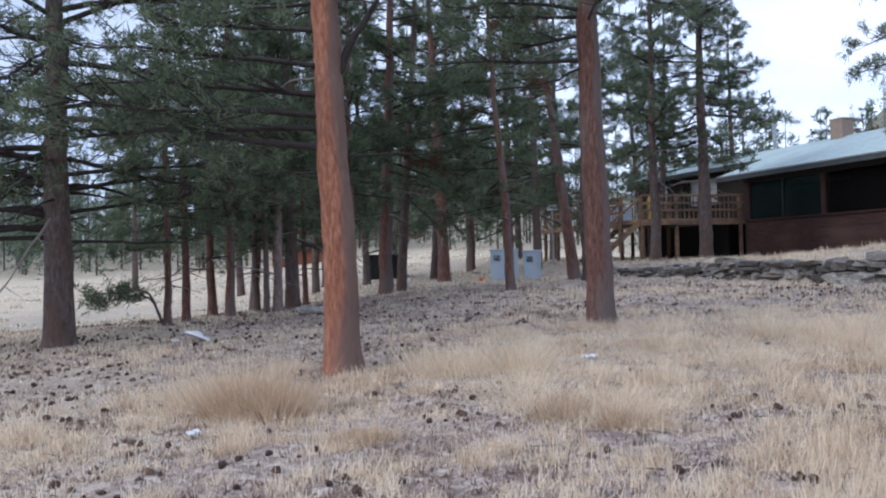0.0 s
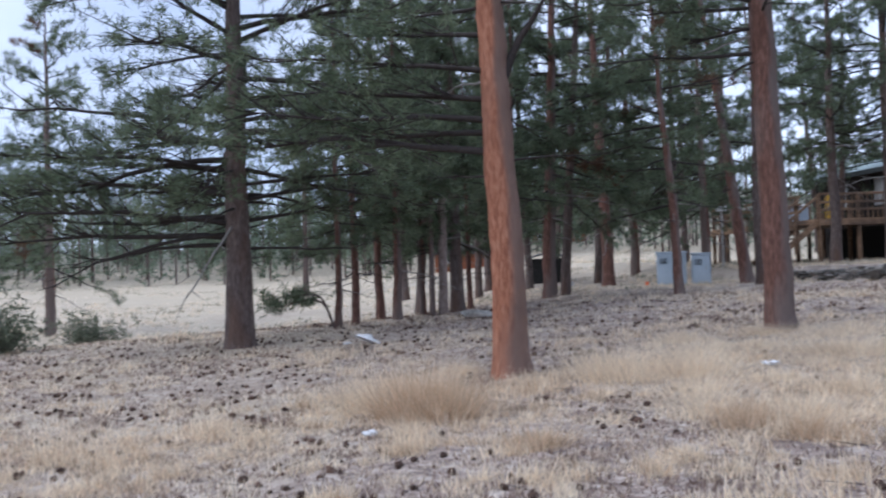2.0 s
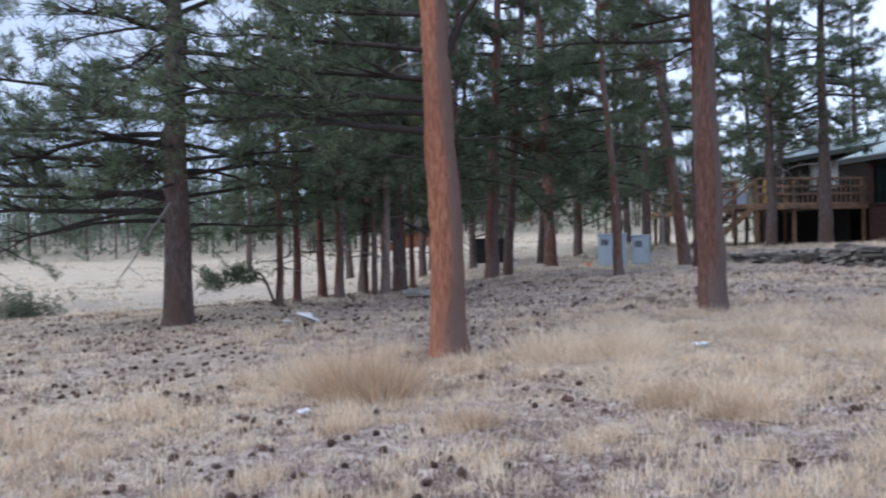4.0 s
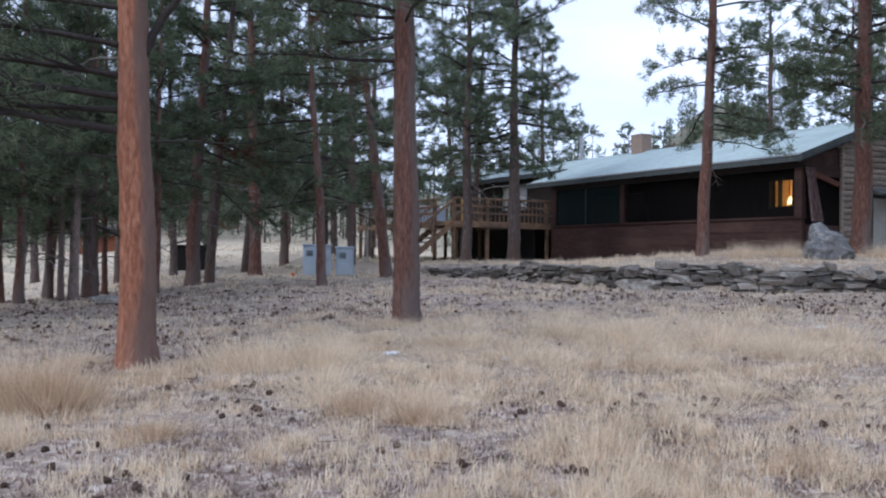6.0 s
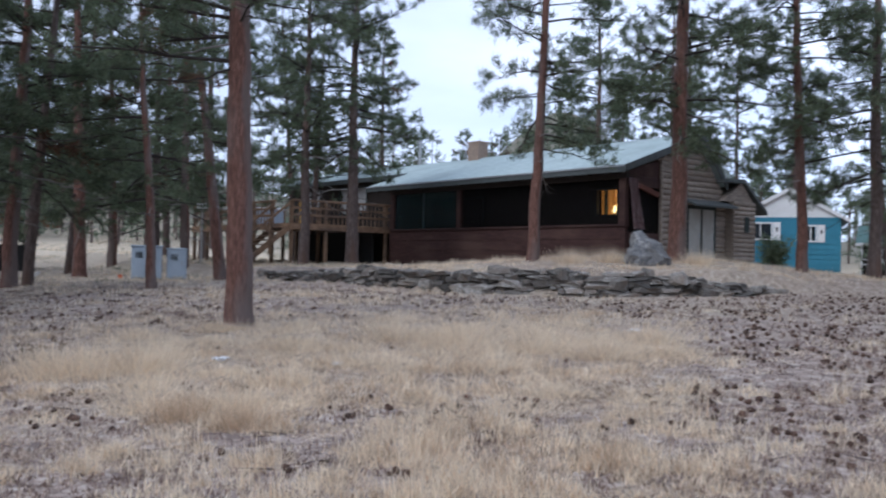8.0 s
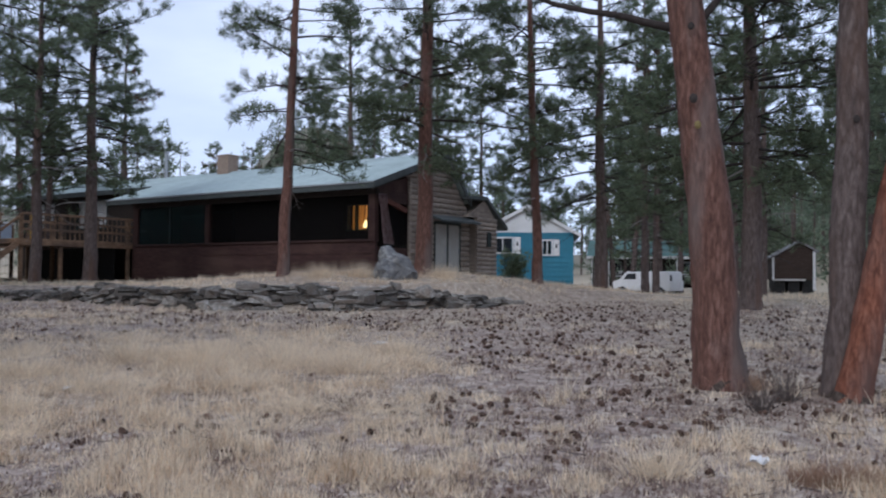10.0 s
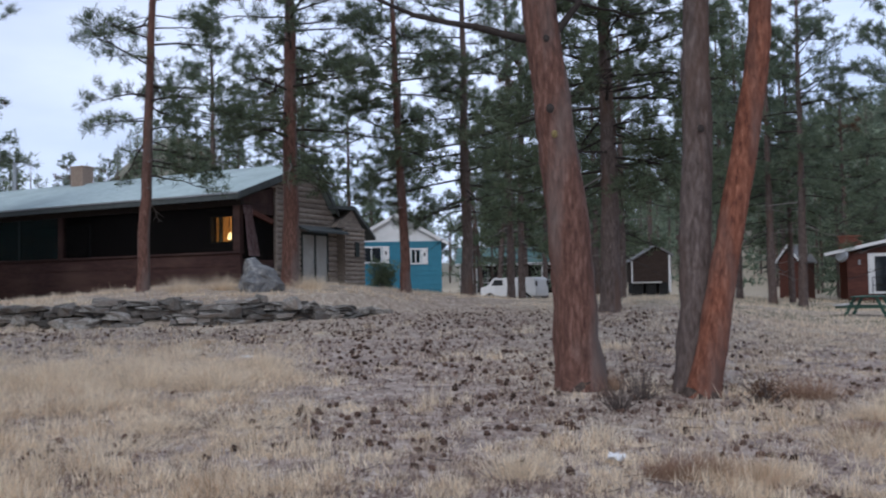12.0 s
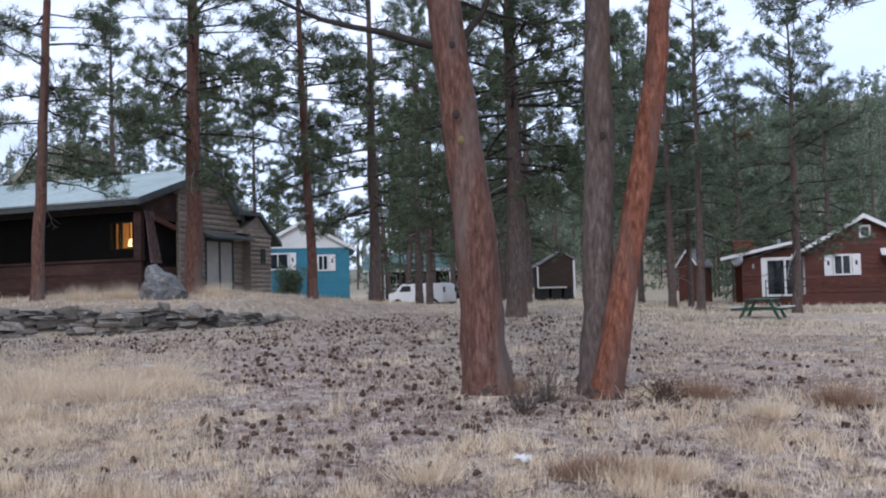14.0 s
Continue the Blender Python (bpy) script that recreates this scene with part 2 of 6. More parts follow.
WHITE = surface("white_paint", ((0.66, 0.66, 0.66), (0.78, 0.78, 0.78)), 0.2, 0.6, 0.1, wear=(0.60, 0.60, 0.59))
CABIN = surface("red_brown_cabin_siding", ((0.060, 0.020, 0.014), (0.10, 0.036, 0.025), (0.13, 0.05, 0.036)), 0.12, 0.75, 0.25, wear=(0.075, 0.03, 0.024), stretch=(0.25, 0.25, 1), spread=0.15)
RUSTCABIN = surface("orange_brown_log_cabin", ((0.17, 0.06, 0.03), (0.26, 0.10, 0.05)), 0.15, 0.8, 0.2, spread=0.15)
SHINGLE = surface("grey_shingles", ((0.17, 0.17, 0.175), (0.28, 0.28, 0.285)), 0.12, 0.85, 0.3, wear=(0.21, 0.20, 0.20))
GREENROOF = surface("green_shingles", ((0.06, 0.12, 0.11), (0.10, 0.17, 0.155)), 0.15, 0.85, 0.3)
BRICK = surface("red_brick_chimney", ((0.13, 0.045, 0.03), (0.19, 0.075, 0.05)), 0.05, 0.9, 0.4)
TANSTONE = surface("tan_stone_chimney", ((0.26, 0.19, 0.145), (0.38, 0.29, 0.23)), 0.1, 0.9, 0.5)
METAL = surface("dull_grey_metal", ((0.34, 0.36, 0.38), (0.46, 0.48, 0.50)), 0.2, 0.45, 0.05, wear=(0.33, 0.33, 0.33), metal=0.5)
BOXPAINT = surface("grey_blue_enamel", ((0.36, 0.43, 0.50), (0.44, 0.51, 0.58)), 0.25, 0.5, 0.05, wear=(0.38, 0.43, 0.48))
SHEDBROWN = surface("dark_brown_shed_boards", ((0.028, 0.018, 0.014), (0.055, 0.036, 0.028)), 0.1, 0.8, 0.2, stretch=(0.3, 1, 1))
BLACKWOOD = surface("blackened_boards", ((0.012, 0.012, 0.012), (0.03, 0.029, 0.028)), 0.1, 0.9, 0.2)
ORANGE = surface("orange_plastic", ((0.60, 0.11, 0.03), (0.72, 0.16, 0.05)), 0.1, 0.5, 0.0)
YELLOW = surface("yellow_plastic", ((0.62, 0.36, 0.03), (0.75, 0.45, 0.05)), 0.15, 0.45, 0.0)
TABLEGREEN = surface("dark_green_table_paint", ((0.03, 0.075, 0.055), (0.05, 0.11, 0.08)), 0.1, 0.7, 0.2)
PALEWOOD = surface("pale_weathered_planks", ((0.38, 0.37, 0.35), (0.50, 0.49, 0.47)), 0.08, 0.8, 0.2, stretch=(0.3, 1, 1))
RUBBER = surface("black_rubber", ((0.015, 0.015, 0.015), (0.03, 0.03, 0.03)), 0.05, 0.8, 0.1)
PAPER = surface("dirty_white_paper", ((0.60, 0.60, 0.60), (0.78, 0.78, 0.79)), 0.05, 0.8, 0.2)
CURTAIN = surface("dusty_pink_striped_cloth", ((0.16, 0.075, 0.075), (0.30, 0.20, 0.20), (0.60, 0.50, 0.49)), 0.05, 0.9, 0.1, stretch=(1.5, 1.5, 0.03))
SAGE = leafy("grey_green_sage", ((0.10, 0.12, 0.08), (0.17, 0.18, 0.12)))
TWIG = surface("bare_brown_twigs", ((0.08, 0.062, 0.054), (0.16, 0.13, 0.115)), 0.04, 0.9, 0.2)
GLASS = plain_glass("window_glass", (0.02, 0.025, 0.03), 0.03, 0.15)
SCREEN = plain_glass("porch_insect_screen", (0.005, 0.0045, 0.0045), 0.7, 0.72, 0.15)
BAYGLASS = plain_glass("bay_window_glass", (0.010, 0.020, 0.022), 0.04, 0.45)
CLEARGLASS = plain_glass("clear_window_glass", (0.02, 0.02, 0.02), 0.03, 0.9)
# the curtains emit: the lamp's glow is put into their own colour
AMBER = glowing("self_lit_curtain", (1.0, 0.45, 0.10), 0.95)
AMBERDIM = glowing("dim_self_lit_curtain", (1.0, 0.40, 0.07), 0.4)
BULB = glowing("lamp_shade_lit", (1.0, 0.72, 0.28), 5.0)


# ---- builders ----
def finish(name, verts, faces, material, parent=None, label="", smooth=False):
    me = bpy.data.meshes.new(name)
    me.from_pydata([tuple(v) for v in verts], [], [tuple(f) for f in faces])
    me.materials.append(material)
    if smooth:
        me.shade_smooth()
    ob = new(name, me)
    ob.parent = parent
    return tagged(ob, label)


def quick(name, verts, faces, material, parent=None, label="", smooth=False):
    """As finish(), from numpy arrays of triangles or quads; quick for very many faces."""
    verts, faces = np.asarray(verts, np.float32), np.asarray(faces, np.int32)
    me = bpy.data.meshes.new(name)
    k = faces.shape[1]
    me.vertices.add(len(verts))
    me.vertices.foreach_set("co", verts.ravel())
    me.loops.add(faces.size)
    me.loops.foreach_set("vertex_index", faces.ravel())
    me.polygons.add(len(faces))
    me.polygons.foreach_set("loop_start", np.arange(0, faces.size, k, dtype=np.int32))
    me.update(calc_edges=True)
    me.materials.append(material)
    if smooth:
        me.shade_smooth()
    ob = new(name, me)
    ob.parent = parent
    return tagged(ob, label)


def part(name, bm, material, parent, label="", smooth=False):
    """Links a bmesh as one mesh object under a thing or a part."""
    me = bpy.data.meshes.new(name)
    bm.to_mesh(me)
    bm.free()
    me.materials.append(material)
    if smooth:
        me.shade_smooth()
    ob = new(name, me)
    ob.parent = parent
    return tagged(ob, label)


def boxes(*spans, bevel=0.008):
    """A bmesh of blocks, each (x0, x1, y0, y1, z0, z1), with eased edges."""
    bm = bmesh.new()
    for x0, x1, y0, y1, z0, z1 in spans:
        m = Matrix.Translation(((x0 + x1) / 2, (y0 + y1) / 2, (z0 + z1) / 2)) @ Matrix.Diagonal((abs(x1 - x0), abs(y1 - y0), abs(z1 - z0), 1))
        bmesh.ops.create_cube(bm, size=1, matrix=m)
    if bevel:
        bmesh.ops.bevel(bm, geom=bm.edges[:], offset=bevel, segments=1, affect="EDGES")
    return bm


def prism(outline, axis, a, b):
    """A bmesh of a closed outline drawn out from a to b along x (outline in y, z) or y (outline in x, z)."""
    bm = bmesh.new()
    put = (lambda p, s: (s, p[0], p[1])) if axis == "x" else (lambda p, s: (p[0], s, p[1]))
    lo, hi = [[bm.verts.new(put(p, s)) for p in outline] for s in (a, b)]
    bm.faces.new(lo), bm.faces.new(hi)
    for i in range(len(outline)):
        j = (i + 1) % len(outline)
        bm.faces.new((lo[i], lo[j], hi[j], hi[i]))
    bmesh.ops.recalc_face_normals(bm, faces=bm.faces[:])
    return bm


def rod(a, b, r0, r1=None, sides=8):
    """A bmesh of a round bar from a to b."""
    a, b = Vector(a), Vector(b)
    bm = bmesh.new()
    m = Matrix.Translation((a + b) / 2) @ (b - a).to_track_quat("Z", "Y").to_matrix().to_4x4()
    bmesh.ops.create_cone(bm, cap_ends=True, segments=sides, radius1=r0, radius2=r0 if r1 is None else r1, depth=(b - a).length, matrix=m)
    return bm


def bar(a, b, w, h):
    """A bmesh of a timber with a rectangular section from a to b."""
    a, b = Vector(a), Vector(b)
    bm = bmesh.new()
    m = Matrix.Translation((a + b) / 2) @ (b - a).to_track_quat("Y", "Z").to_matrix().to_4x4() @ Matrix.Diagonal((w, (b - a).length, h, 1))
    bmesh.ops.create_cube(bm, size=1, matrix=m)
    bmesh.ops.bevel(bm, geom=bm.edges[:], offset=0.006, segments=1, affect="EDGES")
    return bm


def root(name, m, label, category, group=""):
    ob = new(name)
    ob.matrix_world = m
    return tagged(ob, label, category, group)


def tube(path, radii, sides, rough=0.0, rng=None):
    """Vertices and quads of a bent, tapering round bar."""
    path, radii = np.asarray(path, float), np.asarray(radii, float)
    way = np.gradient(path, axis=0)
    way /= np.linalg.norm(way, axis=1, keepdims=True) + 1e-9
    side = np.cross(way, (0.31, 0.17, 0.93) if abs(way[0][2]) < 0.9 else (1.0, 0.1, 0.0))
    side /= np.linalg.norm(side, axis=1, keepdims=True) + 1e-9
    up = np.cross(way, side)
    ang = np.arange(sides) * 2 * np.pi / sides
    rr = np.repeat(radii[:, None], sides, 1)
    if rough:
        rr = rr * (1 + rough * rng.normal(size=rr.shape))
    v = path[:, None] + rr[..., None] * (np.cos(ang)[None, :, None] * side[:, None] + np.sin(ang)[None, :, None] * up[:, None])
    i, j = np.arange(len(path) - 1)[:, None] * sides, np.arange(sides)[None]
    k = (j + 1) % sides
    f = np.stack([i + j, i + k, i + sides + k, i + sides + j], -1).reshape(-1, 4)
    return v.reshape(-1, 3), f


class Pile:
    """Gathers many pieces into one mesh."""

    def __init__(self):
        self.v, self.f, self.n = [], [], 0

    def add(self, v, f):
        self.v.append(v), self.f.append(f + self.n)
        self.n += len(v)

    def arrays(self):
        return np.concatenate(self.v), np.concatenate(self.f)


# ---- the lie of the land ----
def ease(a, b, v):
    t = min(1.0, max(0.0, (v - a) / (b - a)))
    return t * t * (3 - 2 * t)


# foot of the dry-stone retaining wall: straight pieces from its far end to its near, free end
WALL_LINE = ((-11.4, 30.8), (-9.4, 28.6), (-7.5, 26.4), (-5.6, 24.2), (-2.9, 22.3), (0.4, 21.6), (3.6, 22.6), (4.8, 23.8))


def behind_wall(x, y):
    """Metres by which a place lies behind the front of the stone wall (negative in front of it)."""
    best, side = 1e9, -1.0
    for (ax, ay), (bx, by) in zip(WALL_LINE, WALL_LINE[1:]):
        ux, uy = bx - ax, by - ay
        t = max(0.0, min(1.0, ((x - ax) * ux + (y - ay) * uy) / (ux * ux + uy * uy)))
        dx, dy = x - ax - t * ux, y - ay - t * uy
        dist = math.hypot(dx, dy)
        if dist < best:
            best, side = dist, math.copysign(1, ux * dy - uy * dx)
    return best * side


def ground_z(x, y):
    """Height of the ground: a gentle rise, a terrace behind the wall, a dip to a meadow and hills far off."""
    r = math.hypot(x, y)
    z = 0.04 * (min(y, 25) + 0.12 * max(0, y - 25) * (1 if y < 120 else 120 / y)) if y > 0 else 0.03 * max(y, -40)
    z += 0.012 * (x if x < 0 else 6 * math.tanh(x / 6)) if x > -60 else -0.72
    b = behind_wall(x, y)
    # terrace: a step at the wall, a soft bank past both of its ends
    w = ease(-13.8, -11.0, x) * (1 - ease(4.0, 6.5, x))
    rise = w * ease(0.15, 0.45, b) + (1 - w) * ease(-1.5, 7.0, b)
    rise *= 1 - ease(2.0, 12.0, x - 0.12 * (y - 24))
    z += 0.62 * (0.72 + 0.28 * ease(-8, 0, x)) * rise * (1 - ease(48, 90, r)) + 0.16 * ease(-7, 0, x) * ease(0.6, 4.5, b) * (1 - ease(2.0, 12.0, x - 0.12 * (y - 24))) * (1 - 0.55 * ease(5, 12, b)) * (1 - ease(48, 90, r))
    # the slope behind the far trees on the west side
    s = (-x - 15.5) * 0.80 + (y - 14.5) * 0.60
    z -= 1.6 * ease(0, 16, s) * (1 - ease(-0.74, -0.56, x / max(r, 1)))
    z += 0.032 * max(0, min(r, 140) - 40) * ease(0.2, 0.6, -x / max(r, 1))
    z -= 0.22 * ease(12, 30, x) * ease(5, 20, y)
    # wooded hills
    az = math.atan2(x, y)
    z -= 0.40 * ease(0.50, 0.66, az) * ease(13, 26, r)
    # a hollow beyond the rise, where the van stands
    z -= 0.40 * ease(36, 46, y) * ease(9, 15, x) * (1 - ease(19, 24, x)) * (1 - ease(60, 75, y))
    hill = 0.035 + 0.19 * ease(0.36, 0.75, az) + 0.165 * math.exp(-((az + 0.03) / 0.10) ** 2) + 0.055 * math.exp(-((az + 0.42) / 0.22) ** 2)
    z += hill * max(0, min(r, 420) - 75) * ease(75, 130, r) * ease(-0.2, 0.2, y / max(r, 1))
    return z


# ---- ground ----
def ground_sheet():
    rings = [0.0] + list(np.arange(1.0, 36, 0.4)) + list(36 * 1.045 ** np.arange(1, 106))
    steps = 300
    verts, faces = [(0, 0, ground_z(0, 0))], []
    for r in rings[1:]:
        for k in range(steps):
            a = 2 * math.pi * k / steps
            x, y = r * math.sin(a), r * math.cos(a)
            n = noise.fractal(Vector((x * 0.35, y * 0.35, 0)), 1.0, 2.0, 4) * (0.05 if r < 40 else min(0.05 * r / 40, 6))
            verts.append((x, y, ground_z(x, y) + n * (0.4 if r < 30 else 1)))
    for k in range(steps):
        faces.append((0, 1 + (k + 1) % steps, 1 + k))
    for i in range(len(rings) - 2):
        for k in range(steps):
            a, b = 1 + i * steps + k, 1 + i * steps + (k + 1) % steps
            faces.append((a, b, b + steps, a + steps))
    return finish("ground", verts, faces, GROUND, smooth=True)


def ground_material():
    """Grey-brown needle litter with patches of bare earth and pale straw."""
    m = surface("needle_litter_ground", ((0.12, 0.090, 0.076), (0.31, 0.243, 0.205), (0.52, 0.435, 0.37)), 0.13, 0.95, 0.8, depth=0.03)
    n, l = m.node_tree.nodes, m.node_tree.links
    shader = n["Principled BSDF"]
    old = shader.inputs["Base Color"].links[0].from_socket
    at = n.new("ShaderNodeTexCoord")
    for scale, lo, hi, tone, most in ((0.30, 0.50, 0.66, (0.46, 0.385, 0.285), 0.75), (0.9, 0.54, 0.68, (0.175, 0.122, 0.100), 0.6), (3.2, 0.55, 0.66, (0.13, 0.10, 0.09), 0.65), (5.5, 0.56, 0.66, (0.55, 0.48, 0.41), 0.65), (13.0, 0.54, 0.64, (0.12, 0.092, 0.080), 0.45), (19.0, 0.56, 0.66, (0.60, 0.53, 0.455), 0.5), (0.035, 0.45, 0.60, (0.44, 0.365, 0.265), 0.5)):
        tex = n.new("ShaderNodeTexNoise")
        tex.inputs["Scale"].default_value, tex.inputs["Detail"].default_value = scale, 6
        l.new(at.outputs["Object"], tex.inputs["Vector"])
        mask = n.new("ShaderNodeMapRange")
        mask.inputs["From Min"].default_value, mask.inputs["From Max"].default_value, mask.inputs["To Max"].default_value = lo, hi, most
        l.new(tex.outputs["Fac"], mask.inputs["Value"])
        mix = n.new("ShaderNodeMix")
        mix.data_type = "RGBA"
        mix.inputs[7].default_value = (*tone, 1)
        l.new(mask.outputs["Result"], mix.inputs[0])
        l.new(old, mix.inputs[6])
        old = mix.outputs[2]
    # the open meadow and the drive are pale dry grass
    lenxy = n.new("ShaderNodeVectorMath")
    lenxy.operation = "LENGTH"
    l.new(at.outputs["Object"], lenxy.inputs[0])
    far = n.new("ShaderNodeMapRange")
    far.inputs["From Min"].default_value, far.inputs["From Max"].default_value, far.inputs["To Max"].default_value = 28, 60, 0.6
    l.new(lenxy.outputs["Value"], far.inputs["Value"])
    mix = n.new("ShaderNodeMix")
    mix.data_type = "RGBA"
    mix.inputs[7].default_value = (0.54, 0.46, 0.33, 1)
    l.new(far.outputs["Result"], mix.inputs[0])
    l.new(old, mix.inputs[6])
    # under the woods of the hills the floor is dark needle litter
    woods = n.new("ShaderNodeMapRange")
    woods.inputs["From Min"].default_value, woods.inputs["From Max"].default_value, woods.inputs["To Max"].default_value = 95, 135, 0.85
    l.new(lenxy.outputs["Value"], woods.inputs["Value"])
    floor = n.new("ShaderNodeMix")
    floor.data_type = "RGBA"
    floor.inputs[7].default_value = (0.13, 0.125, 0.09, 1)
    l.new(woods.outputs["Result"], floor.inputs[0])
    l.new(mix.outputs[2], floor.inputs[6])
    l.new(floor.outputs[2], shader.inputs["Base Color"])
    return m


GROUND = ground_material()
tagged(ground_sheet(), "brown needle litter and pale dry grass on sloping ground", "ground", kind="structure")


# ---- pines ----
def tufts(pile, centres, ways, rng, count, length, width):
    """Sprays of thin needles round each centre, leaning along its twig."""
    c, w = np.repeat(np.asarray(centres), count, 0), np.repeat(np.asarray(ways), count, 0)
    d = rng.normal(size=c.shape) + 0.55 * w
    d[:, 2] += 0.25
    d /= np.linalg.norm(d, axis=1, keepdims=True)
    side = np.cross(d, rng.normal(size=d.shape))
    side /= np.linalg.norm(side, axis=1, keepdims=True) + 1e-9
    ln = (length * rng.uniform(0.6, 1.25, len(c)))[:, None]
    c = c + rng.normal(size=c.shape) * length * 0.18
    v = np.stack([c - side * width / 2 + d * ln * 0.1, c + side * width / 2 + d * ln * 0.1, c + d * ln], 1).reshape(-1, 3)
    pile.add(v, np.arange(len(v)).reshape(-1, 3))


def limb_path(rng, start, az, rise, length, droop, steps=7, wobble=0.05):
    t = np.linspace(0, 1, steps)
    out = np.stack([np.sin(az) * np.cos(rise) * t, np.cos(az) * np.cos(rise) * t, np.sin(rise) * t - droop * t * t + 0.55 * droop * t ** 3], -1) * length
    bend = np.cumsum(rng.normal(size=(steps, 3)) * wobble * length / steps * 2.2, 0)
    return np.asarray(start) + out + bend * t[:, None]


def pine(m, seed, height, radius, bare, spread, bark, label, needles=None, lean=(0.0, 0.0), bend=0.0, limbs=46, dead=10, density=1.0, extra=(), sides=14, needle=(0.24, 0.022), rusty=0.0, low=1.6, top=1.0, group="pines"):
    """A ponderosa pine: trunk with a flared foot, limbs from the height `bare` up, needle sprays, dead limbs below.
    extra: limbs of their own (height, compass degrees, rise degrees, length, droop, leafy, and a radius if it is thick)."""
    rng = np.random.default_rng(seed)
    needles = needles or NEEDLES
    tree = root("pine_tree", m, label, "pine tree", group)
    n = 26
    z = np.concatenate([[-0.3, 0.0, 0.12, 0.3, 0.6], np.linspace(1.0, 5.0, 22), np.linspace(5.4, height * top, n - 8)]) if sides > 18 else np.concatenate([[-0.3, 0.0, 0.12, 0.3, 0.6], np.linspace(1.0, height * top, n)])
    s = np.clip(z / height, 0, 1)
    sway = np.cumsum(rng.normal(size=(len(z), 2)) * (0.007 if sides > 18 else 0.012), 0)
    path = np.stack([lean[0] * s + bend * np.sin(s * 5) + sway[:, 0] * (z > 0.6), lean[1] * s + sway[:, 1] * (z > 0.6), z], -1)
    rad = radius * (0.06 + 0.94 * (1 - s) ** 0.85)
    rad[:5] *= np.array([1.5, 1.3, 1.16, 1.07, 1.02])
    v, f = tube(path, rad, sides, 0.035 if sides > 10 else 0.02, rng)
    quick("trunk", v, f, bark, tree, smooth=True)

    def axis(h):
        return np.array([np.interp(h, z, path[:, k]) for k in range(3)]), np.interp(h, z, rad)

    wood, grey, green, brown = Pile(), Pile(), Pile(), Pile()
    jobs = []
    for i in range(limbs):
        k = (i + rng.uniform(-0.4, 0.4)) / limbs
        h = bare + (height - bare) * max(0.0, k) ** 0.9
        if h > height * top:
            continue
        q = (h - bare) / (height - bare)
        ln = spread * (0.55 + 0.6 * math.sin(min(1, q * 1.6 + 0.25) * math.pi * 0.55)) * (1 - 0.86 * q ** 1.6) * rng.uniform(0.6, 1.15)
        jobs.append((h, rng.uniform(0, 2 * math.pi), radians(-8 + 48 * q) + rng.normal() * 0.15, ln, 0.34 * (1 - q) * rng.uniform(0.4, 1.3), True))
    for h, deg, rise, ln, droop, leaf, *thick in extra:
        jobs.append((h, radians(deg), radians(rise), ln, droop, leaf, *thick))
    for i in range(dead):
        jobs.append((rng.uniform(low, bare + 1.0), rng.uniform(0, 2 * math.pi), rng.normal() * 0.2 - 0.1, spread * rng.uniform(0.25, 0.7), rng.uniform(0.1, 0.5), False))
    for h, az, rise, ln, droop, leaf, *thick in jobs:
        start, rr = axis(h)
        p = limb_path(rng, start, az, rise, ln, droop, 8, 0.085 if leaf else 0.12)
        r0 = thick[0] if thick else min(rr * 0.55, 0.007 + 0.0115 * ln)
        pile = wood if leaf or leaf is None or rng.random() < 0.6 else grey
        pile.add(*tube(p, r0 * (1 - 0.85 * np.linspace(0, 1, len(p))), 9 if thick else 4))
        forks = max(3, int(ln * (5.2 if leaf else 2.2) * (density if leaf else 1)))
        centres, ways = [], []
        for b in range(forks):
            t = rng.uniform(0.16 if leaf else 0.3, 0.98)
            at = np.array([np.interp(t, np.linspace(0, 1, len(p)), p[:, k]) for k in range(3)])
            fl = ln * rng.uniform(0.16, 0.34) * (1.2 - 0.5 * t)
            tw = limb_path(rng, at, az + rng.choice([-1, 1]) * rng.uniform(0.35, 1.15), rise + rng.normal() * 0.25 + (0.15 if leaf else 0), fl, 0.1, 3, 0.1)
            pile.add(*tube(tw, min(r0, 0.045) * 0.36 * (1 - 0.8 * np.linspace(0, 1, 3)), 3))
            if leaf:
                way = (tw[-1] - tw[0]) / (np.linalg.norm(tw[-1] - tw[0]) + 1e-9)
                for e in range(2 if fl < 0.45 else 3):
                    u = rng.uniform(0.62, 1.06)
                    centres.append(tw[0] + (tw[-1] - tw[0]) * u + rng.normal(size=3) * 0.045)
                    ways.append(way)
        if leaf:
            way = (p[-1] - p[-3]) / np.linalg.norm(p[-1] - p[-3])
            for e in range(3):
                centres.append(p[-1] + rng.normal(size=3) * 0.06)
                ways.append(way)
            tufts(brown if rng.random() < rusty else green, centres, ways, rng, 16, needle[0] * 0.85, needle[1])
    if wood.v:
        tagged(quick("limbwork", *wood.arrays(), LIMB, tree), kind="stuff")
    if grey.v:
        tagged(quick("dead_limbwork", *grey.arrays(), DEAD, tree, "bare grey dead branches"), kind="stuff")
    if green.v:
        tagged(quick("needles", *green.arrays(), needles, tree), kind="stuff")
    if brown.v:
        tagged(quick("dead_needles", *brown.arrays(), RUSTY, tree, "rusty brown dead needles"), kind="stuff")
    return tree


def stand(x, y, turn=0.0, sink=0.05):
    return pose(x, y, ground_z(x, y) - sink, 0, 0, turn)


